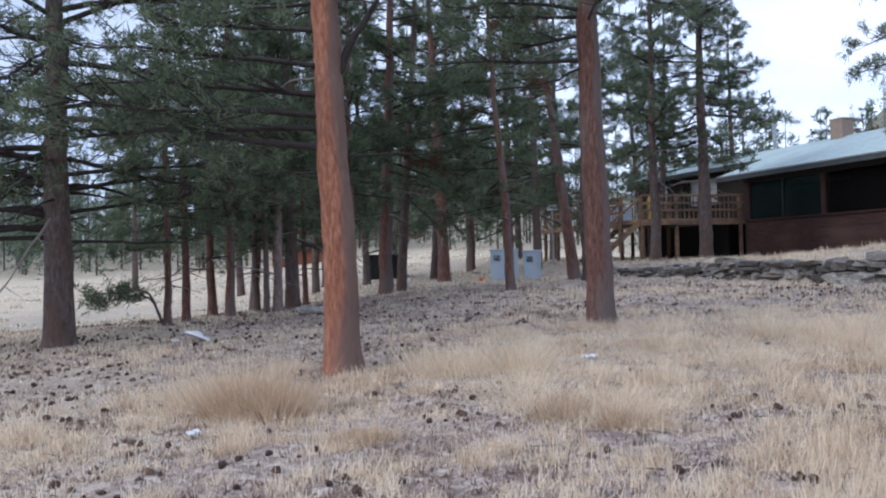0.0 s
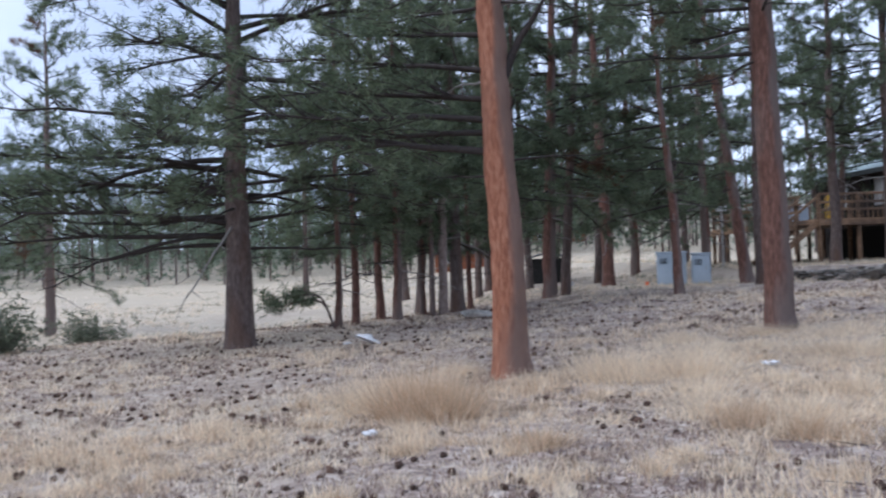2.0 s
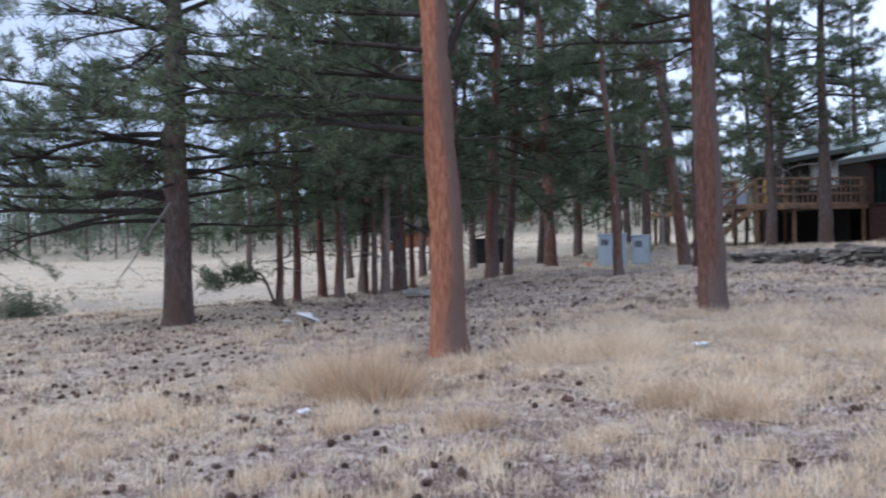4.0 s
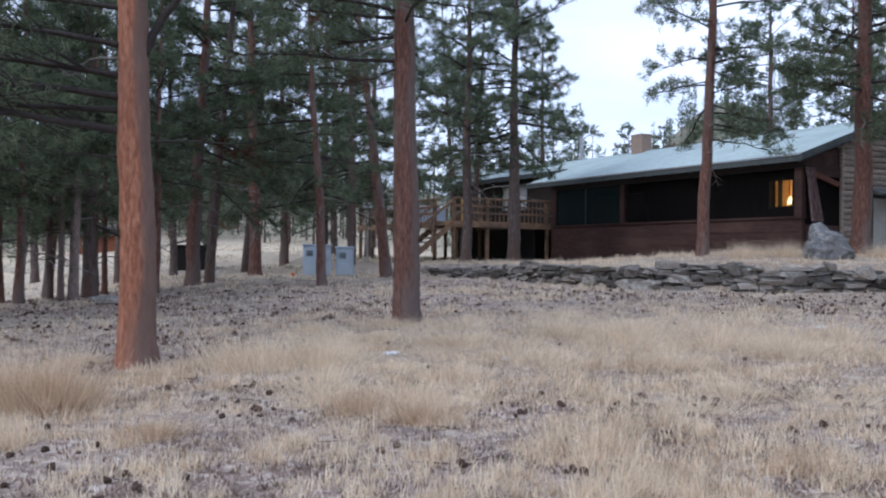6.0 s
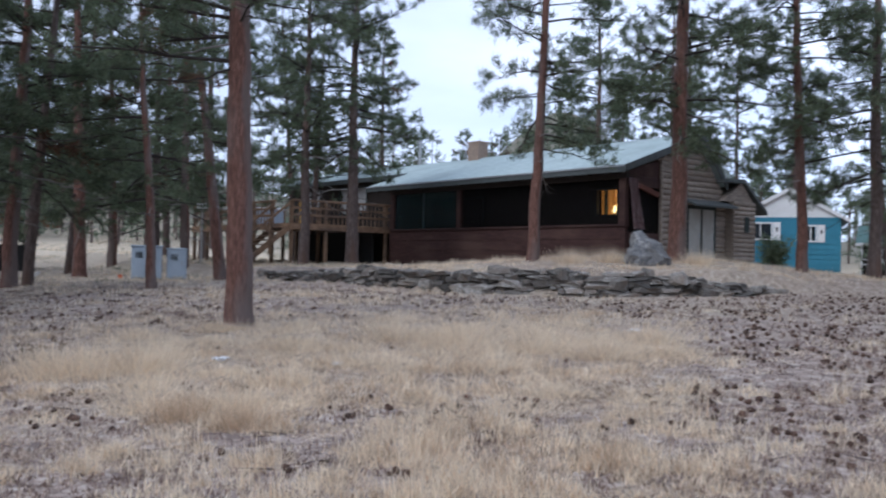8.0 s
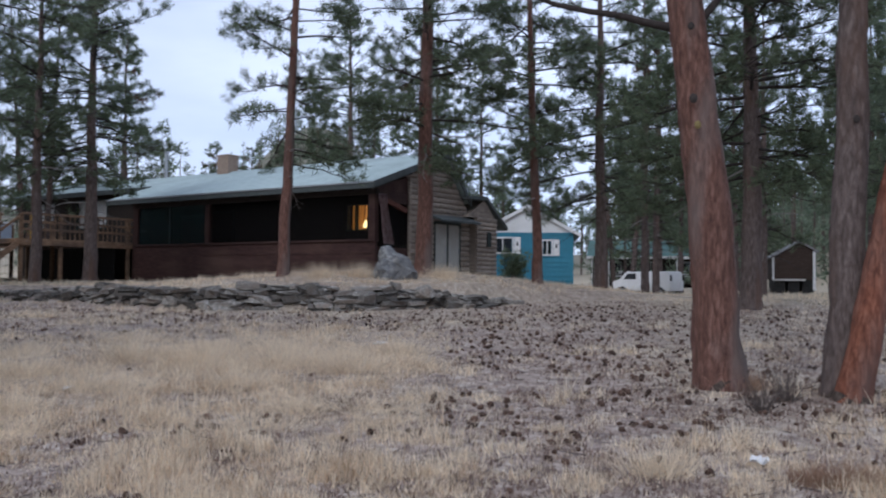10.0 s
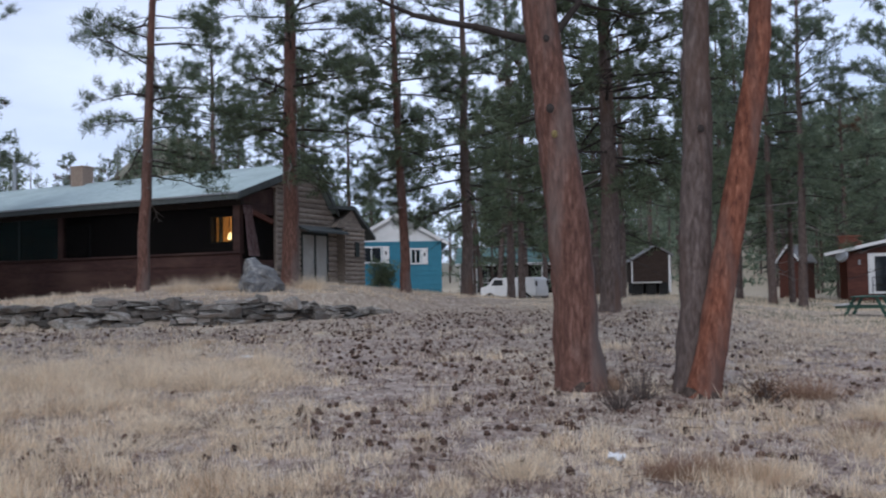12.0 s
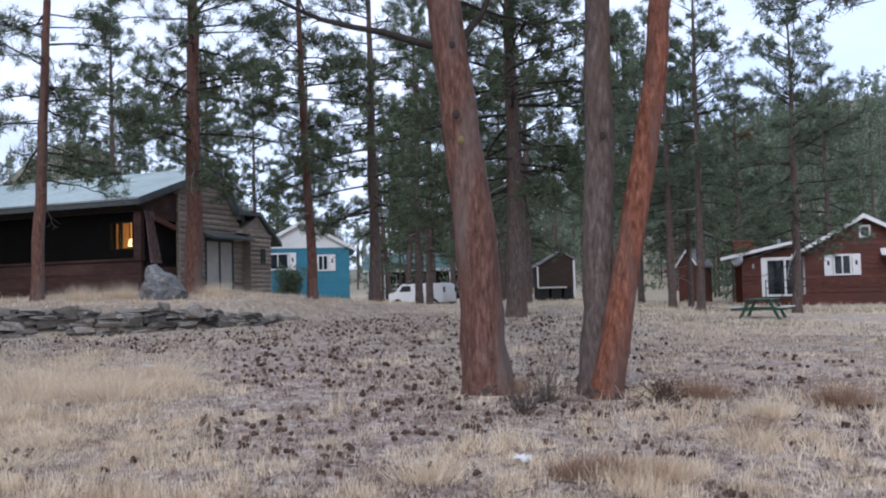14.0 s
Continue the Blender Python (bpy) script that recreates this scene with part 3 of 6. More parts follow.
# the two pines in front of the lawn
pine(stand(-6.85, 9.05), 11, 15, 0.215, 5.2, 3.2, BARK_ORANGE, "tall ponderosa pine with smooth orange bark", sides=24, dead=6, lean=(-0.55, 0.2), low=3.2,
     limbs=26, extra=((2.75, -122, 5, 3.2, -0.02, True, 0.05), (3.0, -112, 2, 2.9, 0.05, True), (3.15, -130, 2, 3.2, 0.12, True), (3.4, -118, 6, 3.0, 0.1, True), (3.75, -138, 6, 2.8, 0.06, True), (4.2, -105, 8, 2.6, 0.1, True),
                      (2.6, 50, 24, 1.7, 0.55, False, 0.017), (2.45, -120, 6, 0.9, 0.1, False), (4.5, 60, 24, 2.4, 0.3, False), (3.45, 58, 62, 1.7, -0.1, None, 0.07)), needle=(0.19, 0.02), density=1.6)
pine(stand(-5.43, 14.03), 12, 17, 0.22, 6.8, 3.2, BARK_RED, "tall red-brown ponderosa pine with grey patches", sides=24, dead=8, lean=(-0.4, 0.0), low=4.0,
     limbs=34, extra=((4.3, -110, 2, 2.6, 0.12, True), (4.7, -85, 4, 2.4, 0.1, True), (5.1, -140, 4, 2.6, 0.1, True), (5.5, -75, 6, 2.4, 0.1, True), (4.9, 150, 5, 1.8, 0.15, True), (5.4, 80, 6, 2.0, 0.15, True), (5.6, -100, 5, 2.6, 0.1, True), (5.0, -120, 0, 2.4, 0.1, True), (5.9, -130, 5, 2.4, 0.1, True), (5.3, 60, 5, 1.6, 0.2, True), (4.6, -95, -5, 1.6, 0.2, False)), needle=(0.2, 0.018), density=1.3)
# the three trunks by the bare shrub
# dense crowns out of view, added to shade these trunks and the ground
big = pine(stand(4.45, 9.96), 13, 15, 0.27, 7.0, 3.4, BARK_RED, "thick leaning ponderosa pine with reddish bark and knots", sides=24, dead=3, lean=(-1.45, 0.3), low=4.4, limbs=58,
     extra=((4.12, -70, 17, 2.8, 0.06, None, 0.055), (4.05, 95, 52, 1.5, 0.05, None, 0.06), (5.2, -60, 10, 2.6, 0.2, True), (5.4, -40, 5, 2.6, 0.3, True)), density=1.2)
grey_pine = pine(stand(5.52, 9.3), 14, 14, 0.20, 6.6, 3.0, BARK_GREY, "straight grey-barked ponderosa pine", sides=22, dead=3, lean=(0.6, 0.2), low=4.8, limbs=50, density=1.5)
rust_pine = pine(stand(5.42, 8.95), 15, 14, 0.165, 6.6, 3.0, BARK_RUST, "slender pine leaning outward with red-orange bark", sides=22, dead=3, lean=(1.5, -0.2), bend=0.36, low=4.8, limbs=46,
     extra=((5.3, 80, 5, 3.0, 0.3, True), (4.9, 100, 8, 2.6, 0.35, False)), density=1.2)
# charred feet of the three trunks
def charred_foot(tree, radius, seed, dx=0.0):
    r = np.random.default_rng(seed)
    sides = 22
    ang = np.arange(sides) * 2 * np.pi / sides
    top = 0.05 + 0.09 * np.abs(np.sin(ang * 1.5 + seed)) + r.uniform(0, 0.035, sides)
    rows = []
    for t in (0.0, 0.35, 0.7, 1.0):
        z = -0.2 + (top + 0.2) * t
        rad = radius * (1.16 + 0.30 * (1 - np.clip(z + 0.2, 0, 0.5) / 0.5) ** 1.6 - (0.12 if t == 1.0 else 0)) * (1 + 0.05 * r.normal(size=sides))
        rows.append(np.stack([dx + rad * np.cos(ang), rad * np.sin(ang), z], -1))
    v = np.concatenate(rows)
    i, k = np.arange(3)[:, None] * sides, np.arange(sides)[None]
    f = np.stack([i + k, i + (k + 1) % sides, i + sides + (k + 1) % sides, i + sides + k], -1).reshape(-1, 4)
    quick("foot", v, f, CHAR, tree, "blackened ragged bark at the foot", smooth=True)


charred_foot(big, 0.27, 1)
charred_foot(grey_pine, 0.20, 2)
charred_foot(rust_pine, 0.165, 3)
# knots where limbs broke off, on the side towards the lawn
for tree, x, y, z, r, mat in ((big, -0.40, -0.20, 3.28, 0.05, LIMB), (big, -0.36, -0.225, 2.98, 0.04, LICHEN), (grey_pine, 0.09, -0.16, 3.0, 0.04, LIMB), (big, -0.42, -0.18, 4.1, 0.04, LIMB)):
    bm = bmesh.new()
    bmesh.ops.create_uvsphere(bm, u_segments=10, v_segments=6, radius=r, matrix=pose(x, y, z) @ Matrix.Diagonal((1, 0.45, 1.15, 1)))
    part("knot", bm, mat, tree, "dark branch knot" if mat is LIMB else "pale yellowish knot")
# the broad pine at the edge of the slope
pine(stand(-14.51, 10.89), 16, 11, 0.27, 2.6, 4.6, BARK_GREY, "broad spreading pine with grey bark and low limbs", sides=20, dead=8, low=2.0, limbs=72,
     extra=((2.1, -140, 8, 4.8, 0.30, True), (2.35, -155, 10, 4.4, 0.30, True), (2.0, -130, 4, 3.6, 0.38, False), (2.2, -150, 0, 3.4, 0.42, False), (2.5, -120, 8, 4.4, 0.2, True), (2.4, 37, 12, 3.0, 0.1, True), (2.8, 20, 10, 3.4, 0.15, True),
            (2.9, -143, 12, 4.8, 0.2, True), (3.3, -165, 10, 4.2, 0.2, True), (3.4, -110, 8, 4.6, 0.2, True), (4.2, -140, 12, 4.4, 0.1, True), (3.1, 60, 10, 3.2, 0.2, True), (1.9, 30, 6, 2.4, 0.25, False)), density=1.2, needle=(0.22, 0.02))

# a pine just outside the walk's view, whose limbs reach in
pine(stand(10.9, 8.4), 17, 14, 0.2, 5.2, 3.0, BARK_GREY, "dark pine with long drooping limbs", sides=14, dead=3, low=4.2, limbs=30, extra=((6.1, -58, -10, 3.9, 0.22, None, 0.05), (5.2, -30, 10, 3.0, 0.3, True)))

# pines by the house
pine(stand(-1.45, 25.12), 21, 14, 0.165, 3.1, 2.3, BARK_RED, "slim pine in front of the porch", lean=(0.5, 0), limbs=60, dead=4, low=2.6, density=1.3)
pine(stand(2.42, 25.84), 22, 15, 0.25, 3.3, 3.2, BARK_RED, "stout red-barked pine at the corner of the house", limbs=84, dead=5, low=3.0, density=1.35)
pine(stand(6.2, 28.2), 23, 14, 0.165, 3.7, 2.5, BARK_RED, "slim pine on the dry grass bank", lean=(-0.5, 0), limbs=74, dead=8, low=2.6, density=1.3)
pine(stand(8.7, 30.0), 24, 14, 0.21, 2.6, 3.0, BARK_GREY, "dark-barked pine on the dry grass bank", limbs=70, dead=8, low=2.2, density=1.3)
pine(stand(10.33, 22.07), 25, 15, 0.27, 3.2, 3.5, BARK_GREY, "dark grey pine behind the leaning trunks", limbs=104, dead=6, low=2.4, density=1.8, needle=(0.24, 0.026))
pine(stand(-10.6, 33.6), 26, 13, 0.20, 4.0, 2.8, BARK_GREY, "grey-barked pine beside the timber deck", limbs=58, dead=8, low=2.4)
pine(stand(-9.0, 34.6), 27, 13, 0.25, 4.2, 3.4, BARK_GREY, "forked grey pine beside the timber deck", limbs=74, dead=8, low=2.4, density=1.1)
pine(stand(-11.66, 28.27), 28, 12, 0.20, 3.6, 2.2, BARK_RED, "leaning red-brown pine near the end of the stone wall", lean=(-1.6, 0), limbs=36, dead=10, low=2.0, rusty=0.12)
pine(stand(-10.31, 25.9), 29, 13, 0.14, 5.0, 2.2, BARK_GREY, "slim grey pine near the end of the stone wall", limbs=30, dead=6)
pine(stand(-11.22, 22.61), 30, 10, 0.135, 2.3, 2.4, BARK_RED, "small bushy pine in front of the grey cabinet", lean=(-0.7, 0), limbs=46, dead=10, low=1.6, density=1.2, rusty=0.15)

pine(stand(24.4, 27.8), 31, 12, 0.18, 2.9, 3.1, BARK_GREY, "full-crowned pine in front of the brown cabin", limbs=66, dead=8, low=2.0, density=1.2, needles=NEEDLES_BLUE)

# shared pines: the open wood on the west side and round the cabins
KINDS = [
    pine(stand(-14.97, 22.11), 41, 13, 0.205, 2.7, 2.8, BARK_RED, "red-brown pine in the open wood", lean=(0.5, 0.2), limbs=58, dead=14, rusty=0.1, needle=(0.25, 0.026)),
    pine(stand(-15.12, 23.15), 42, 13, 0.15, 2.6, 2.4, BARK_GREY, "grey-brown pine in the open wood", lean=(1.0, 0.1), limbs=56, dead=14, needle=(0.25, 0.026)),
    pine(stand(-15.21, 18.24), 43, 12, 0.18, 2.5, 2.6, BARK_GREY, "grey-brown pine in the open wood", limbs=58, dead=14, rusty=0.08, needle=(0.25, 0.026)),
    pine(stand(-15.3, 16.1), 44, 10, 0.11, 2.2, 1.9, BARK_RED, "thin red-brown pine in the open wood", limbs=44, dead=12, low=1.2, needle=(0.24, 0.026)),
    pine(stand(-22.26 * -1, 32.72), 45, 14, 0.17, 4.2, 2.4, BARK_GREY, "slim dark pine near the brown cabin", limbs=58, dead=12, needles=NEEDLES_BLUE, needle=(0.25, 0.026)),
]
PLACES = (
    # kind, x, y, size, turn
    (3, -15.0, 13.9, 0.75, 20), (3, -15.35, 14.77, 0.85, 95), (3, -16.11, 16.35, 1.0, 170), (3, -15.61, 17.36, 0.8, 250), (3, -15.07, 17.11, 0.7, 300),
    (3, -14.2, 19.4, 0.9, 40), (3, -15.59, 19.23, 0.7, 130), (2, -37.0, 40.0, 1.25, 70), (2, -56.0, 49.0, 1.4, 200), (1, -20.76, 34.49, 1.1, 10),
    (0, -17.21, 29.32, 1.1, 140), (0, -22.88, 41.8, 1.15, 230), (1, -24.5, 31.0, 1.1, 320), (2, -27.0, 35.0, 1.15, 15), (0, -22.0, 26.5, 1.05, 80),
    (1, -19.0, 21.0, 0.95, 35), (2, -19.0, 38.5, 1.2, 110), (1, -16.0, 42.5, 1.1, 215),
    (2, -25.0, 52.0, 1.3, 100), (1, -18.0, 55.0, 1.3, 160), (2, -33.0, 9.0, 1.15, 120), (1, -41.0, 15.0, 1.2, 40), (0, -44.0, 22.0, 1.25, 310),
    (4, 23.85, 37.65, 0.95, 70), (4, 22.3, 30.8, 1.05, 150), (4, 25.6, 36.2, 0.85, 20), (3, 24.8, 36.4, 1.2, 200), (4, 26.0, 42.0, 1.1, 30), (4, 28.5, 47.0, 1.2, 110),
    (1, 16.8, 52.0, 1.1, 10), (4, 19.0, 50.0, 1.0, 90), (1, 18.2, 60.0, 1.2, 180), (4, 13.5, 64.0, 1.3, 250), (2, 6.5, 62.0, 1.35, 320), (4, 22.0, 62.0, 1.3, 45), (2, 29.0, 62.0, 1.3, 75),
    (4, 0.5, 50.0, 1.15, 20), (2, 4.0, 47.0, 1.1, 260), (4, 36.0, 52.0, 1.2, 130), (2, 41.0, 44.0, 1.2, 15), (4, 7.0, 70.0, 1.2, 200), (2, 15.5, 44.0, 1.1, 100), (4, 33.5, 58.0, 1.3, 220), (4, 11.0, 72.0, 1.25, 300),
    (1, -14.5, 47.0, 1.15, 75), (0, -20.5, 47.0, 1.2, 300), (2, -27.5, 46.0, 1.2, 200), (1, -33.0, 50.0, 1.25, 20), (2, -12.5, 55.0, 1.2, 60), (0, -16.5, 36.0, 1.0, 250), (1, -21.5, 30.5, 1.0, 145),
    (4, 12.6, 37.0, 1.0, 55), (2, 15.8, 33.0, 0.95, 210), (4, 20.6, 45.0, 1.1, 10), (2, 14.5, 70.0, 1.3, 140), (4, 24.0, 54.0, 1.15, 300), (4, 30.5, 52.0, 1.15, 60), (2, 38.5, 49.0, 1.2, 340),
    (2, -6.3, 65.6, 0.78, 30), (0, -1.5, 65.9, 0.88, 120), (2, 0.3, 69.9, 0.98, 210), (4, 2.2, 61.9, 0.9, 330), (2, -8.2, 61.4, 0.74, 80),
)
for kind, x, y, size, turn in PLACES:
    copy = copy_thing(KINDS[kind], stand(x, y, turn))
    copy.scale = (size, size, size)


# a dead snag with a broken top
snag = root("dead_snag", stand(-14.94, 17.36), "pale bare dead pine trunk with a broken top", "dead tree")
srng = np.random.default_rng(31)
sz = np.array([-0.2, 0.0, 0.2, 0.8, 1.6, 2.4, 3.1, 3.4, 3.55])
sv, sf = tube(np.stack([0.02 * sz, 0 * sz, sz], -1), 0.115 * np.array([1.4, 1.25, 1.1, 1.0, 0.95, 0.9, 0.85, 0.6, 0.1]), 12, 0.04, srng)
quick("trunk", sv, sf, BARK_PALE, snag, smooth=True)
for h, a, ln in ((1.9, 40, 0.5), (2.6, 200, 0.4), (3.0, 120, 0.35), (2.3, 300, 0.6)):
    sp = limb_path(srng, (0.02 * h, 0, h), radians(a), 0.1, ln, 0.2, 5, 0.1)
    quick("stub", *tube(sp, 0.022 * (1 - 0.7 * np.linspace(0, 1, 5)), 5), DEAD, snag)


# woods on the far hills: crowns of loose sprays, beyond counting
def far_woods():
    rng = np.random.default_rng(8)
    trunks, crowns = Pile(), Pile()
    made = 0
    while made < 2040:
        az, r = rng.uniform(-1.35, 1.15), 62 * math.exp(rng.uniform(0, 1.75))
        if made > 1800:
            az, r = rng.uniform(-1.35, -0.55), rng.uniform(98, 160)
        elif made > 950:
            az, r = rng.uniform(0.30, 1.0), rng.uniform(72, 260)
        x, y = r * math.sin(az), r * math.cos(az)
        if az < -0.62 and r < 96:
            continue
        if -0.62 < az < -0.25 and r < 95:
            continue
        if -0.16 < az < 0.12 and r < 92:
            continue
        if 0.12 < az < 0.62 and r < 88 and rng.random() < 0.8:
            continue
        made += 1
        h = rng.uniform(6, 15)
        z = ground_z(x, y)
        t = rng.uniform(0.05, 1.0, 46)
        w = h * 0.21 * rng.uniform(0.35, 1.0, len(t)) * (1 - 0.85 * t) * rng.uniform(0.7, 1.2)
        ang = rng.uniform(0, 2 * np.pi, len(t))
        c = np.stack([x + np.cos(ang) * w, y + np.sin(ang) * w, z + h * t], -1)
        ways = np.stack([np.cos(ang), np.sin(ang), 0 * ang], -1)
        tufts(crowns, c, ways, rng, 7, 0.62, 0.17)
        trunks.add(*tube([(x, y, z - 0.5), (x, y, z + h * 0.5), (x, y, z + h * 0.95)], [0.13, 0.1, 0.02], 4))
    wood = quick("far_woods", *crowns.arrays(), NEEDLES_HAZED)
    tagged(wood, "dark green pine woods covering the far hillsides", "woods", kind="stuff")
    stems = quick("far_trunks", *trunks.arrays(), BARK_GREY)
    tagged(stems, "grey-brown trunks of the far pine woods", "woods", kind="stuff")


far_woods()


# ---- the long house: x runs along its front to the near end, y to its back, z from its base ----
BASE = 1.75
house = root("house", pose(1.25, 32.0, BASE, 0, 0, -42), "long low house with pale green roof, screened porch and log siding", "house")


def hz(z):
    return z - BASE


def board_wall(name, parent, x0, x1, y0, y1, z0, z1, pitch, material, label=""):
    """A wall part with its boards one above another, each slightly lapped."""
    wall = part(name, boxes((x0, x1, y0 + 0.02, y1, z0, z1), bevel=0), material, parent, label)
    n = max(1, int(round((z1 - z0) / pitch)))
    for i in range(n):
        a, b = z0 + (z1 - z0) * i / n, z0 + (z1 - z0) * (i + 1) / n
        part("board", prism([(y0 - 0.012, a), (y0 + 0.018, a), (y0 + 0.018, b - 0.006), (y0 + 0.004, b - 0.006)], "x", x0, x1), material, wall)
    return wall


def log_course(parent, x, y0, y1, z, h, out=1):
    """One half-round log of siding along y on the end wall at x."""
    pts = [(x - 0.01 * out, z), (x + 0.045 * out, z + 0.012), (x + 0.075 * out, z + h * 0.35), (x + 0.075 * out, z + h * 0.65), (x + 0.045 * out, z + h - 0.012), (x - 0.01 * out, z + h)]
    part("log", prism(pts, "y", y0, y1), LOG, parent)


# roof: front slope over the porch, cut back past it; a short rear slope
RIDGE, EAVE, RY = hz(6.50), hz(5.01), 4.0


def roof_slab(y0, z0, y1, z1, x0, x1, t=0.14):
    return prism([(y0, z0), (y1, z1), (y1, z1 - t), (y0, z0 - t)], "x", x0, x1)


roof = part("roof", roof_slab(-0.35, EAVE, RY, RIDGE, -15.2, 0.25), ROOF, house)
part("roof_wing", roof_slab(2.0, EAVE + 2.35 * 0.3425, RY, RIDGE, -27.5, -15.2), ROOF, house)
part("roof_rear", roof_slab(RY, RIDGE, 5.5, hz(4.78), -27.5, 0.25), ROOF, house)
part("ridge_cap", prism([(RY - 0.18, RIDGE - 0.05), (RY, RIDGE + 0.035), (RY + 0.16, RIDGE - 0.10), (RY, RIDGE - 0.01)], "x", -27.5, 0.27), ROOF, house)
part("fascia", boxes((-15.2, 0.25, -0.40, -0.353, EAVE - 0.24, EAVE - 0.005)), FASCIA, house)
part("wing_fascia", boxes((-27.5, -15.2, 1.95, 1.997, EAVE + 0.60, EAVE + 0.83)), FASCIA, house)
part("barge_board", prism([(-0.38, EAVE - 0.22), (-0.38, EAVE + 0.01), (RY, RIDGE + 0.02), (RY, RIDGE - 0.24)], "x", 0.252, 0.30), FASCIA, house)
part("barge_board", prism([(RY, RIDGE - 0.24), (RY, RIDGE + 0.02), (5.54, hz(4.76)), (5.54, hz(4.50))], "x", 0.252, 0.30), FASCIA, house)
part("soffit", prism([(-0.34, EAVE - 0.16), (3.9, EAVE + 1.36), (3.9, EAVE + 1.33), (-0.34, EAVE - 0.19)], "x", -15.2, 0.24), SOFFIT, house)
for k in range(20):
    x = 0.12 - k * 0.8
    part("rafter_tail", prism([(-0.33, EAVE - 0.20), (1.9, EAVE + 0.60), (1.9, EAVE + 0.46), (-0.33, EAVE - 0.30)], "x", x - 0.03, x + 0.03), SOFFIT, house)

# porch: low boarded wall, posts, screens, floor, back wall
sill_wall = board_wall("porch_wall", house, -13.6, 0.0, 0.0, 0.12, hz(1.25), hz(2.95), 0.42, REDWOOD, "red-brown boarded lower wall of the porch")
part("sill_rail", boxes((-13.65, 0.05, -0.06, 0.16, hz(2.95), hz(3.03))), REDWOOD, house)
# header in the dark wall colour: the shade under the eave is put in
part("header_beam", boxes((-13.65, 0.05, 0.0, 0.16, hz(4.60), hz(4.80))), DARKWALL, house)
for x, w in ((-13.5, 0.22), (-8.86, 0.24), (-0.14, 0.30)):
    part("post", boxes((x - w / 2, x + w / 2, -0.03, 0.17, hz(3.03), hz(4.60))), REDWOOD, house)
part("screen", boxes((-8.74, -0.29, 0.06, 0.066, hz(3.03), hz(4.60)), bevel=0), SCREEN, house, "dark insect screen")
for a, b in ((-13.39, -11.35), (-11.27, -8.98)):
    part("porch_pane", boxes((a, b, 0.06, 0.066, hz(3.03), hz(4.60)), bevel=0), BAYGLASS, house, "dark reflecting window pane")
part("porch_mullion", boxes((-11.35, -11.27, 0.03, 0.10, hz(3.03), hz(4.60))), DARKTRIM, house)
part("drip_edge", boxes((-15.2, 0.25, -0.43, -0.402, EAVE - 0.055, EAVE + 0.004), bevel=0), METAL, house)
part("porch_floor", boxes((-13.6, 0, 0.12, 1.95, hz(2.02), hz(2.12))), DECKWOOD, house)
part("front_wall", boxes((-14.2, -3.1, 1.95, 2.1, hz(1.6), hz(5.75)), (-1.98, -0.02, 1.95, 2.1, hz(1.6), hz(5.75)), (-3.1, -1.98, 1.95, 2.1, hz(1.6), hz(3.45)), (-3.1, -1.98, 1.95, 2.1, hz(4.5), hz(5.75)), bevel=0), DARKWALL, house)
part("porch_end_wall", boxes((-13.75, -13.62, 0.0, 1.95, hz(1.45), hz(4.9)), bevel=0), REDWOOD, house)
# end of the porch: low boards, arch brace, dark opening
part("end_sill", boxes((-0.12, 0.0, 0.17, 1.93, hz(1.45), hz(2.75))), REDWOOD, house)
part("end_header", boxes((-0.12, 0.02, 0.17, 1.93, hz(4.35), hz(4.70))), REDWOOD, house)
part("end_gable_boards", prism([(0.17, hz(4.70)), (1.93, hz(4.70)), (1.93, hz(5.38)), (0.17, hz(4.88))], "x", -0.10, -0.02), REDWOOD, house)
part("brace", bar((0.0, 0.2, hz(4.52)), (0.0, 1.75, hz(4.12)), 0.1, 0.17), CABIN, house)
part("end_screen", boxes((-0.07, -0.064, 0.17, 1.93, hz(2.75), hz(4.35)), bevel=0), SCREEN, house, "dark insect screen")

# the lamplit window in the front wall
win = part("lit_window", boxes((-3.1, -3.04, 1.93, 2.12, hz(3.45), hz(4.5)), (-2.04, -1.98, 1.93, 2.12, hz(3.45), hz(4.5)), (-3.04, -2.04, 1.93, 2.12, hz(3.45), hz(3.51)), (-3.04, -2.04, 1.93, 2.12, hz(4.44), hz(4.5)), (-2.66, -2.60, 1.93, 2.12, hz(3.51), hz(4.44))), DARKTRIM, house, "window lit from inside by a yellow lamp")
part("pane", boxes((-3.04, -2.66, 2.0, 2.006, hz(3.51), hz(4.44)), bevel=0), CLEARGLASS, win)
part("pane", boxes((-2.60, -2.04, 2.0, 2.006, hz(3.51), hz(4.44)), bevel=0), CLEARGLASS, win)
# two emitting strengths stand for the lamp's uneven glow on the cloth
part("curtain", boxes((-3.2, -2.62, 2.45, 2.46, hz(3.2), hz(4.7)), bevel=0), AMBERDIM, win, "curtain glowing dull amber")
part("curtain", boxes((-2.61, -1.9, 2.52, 2.53, hz(3.2), hz(4.7)), bevel=0), AMBER, win, "curtain glowing amber")
# left bay: a wide window behind the screen
bay = part("bay_window", boxes((-13.0, -12.9, 1.86, 1.94, hz(2.95), hz(4.5)), (-9.5, -9.4, 1.86, 1.94, hz(2.95), hz(4.5)), (-11.2, -11.1, 1.86, 1.94, hz(2.95), hz(4.5)), (-13.0, -9.4, 1.86, 1.94, hz(4.4), hz(4.5)), (-13.0, -9.4, 1.86, 1.94, hz(2.9), hz(2.98))), DARKTRIM, house)
part("pane", boxes((-12.9, -11.2, 1.90, 1.906, hz(2.98), hz(4.4)), bevel=0), GLASS, bay)
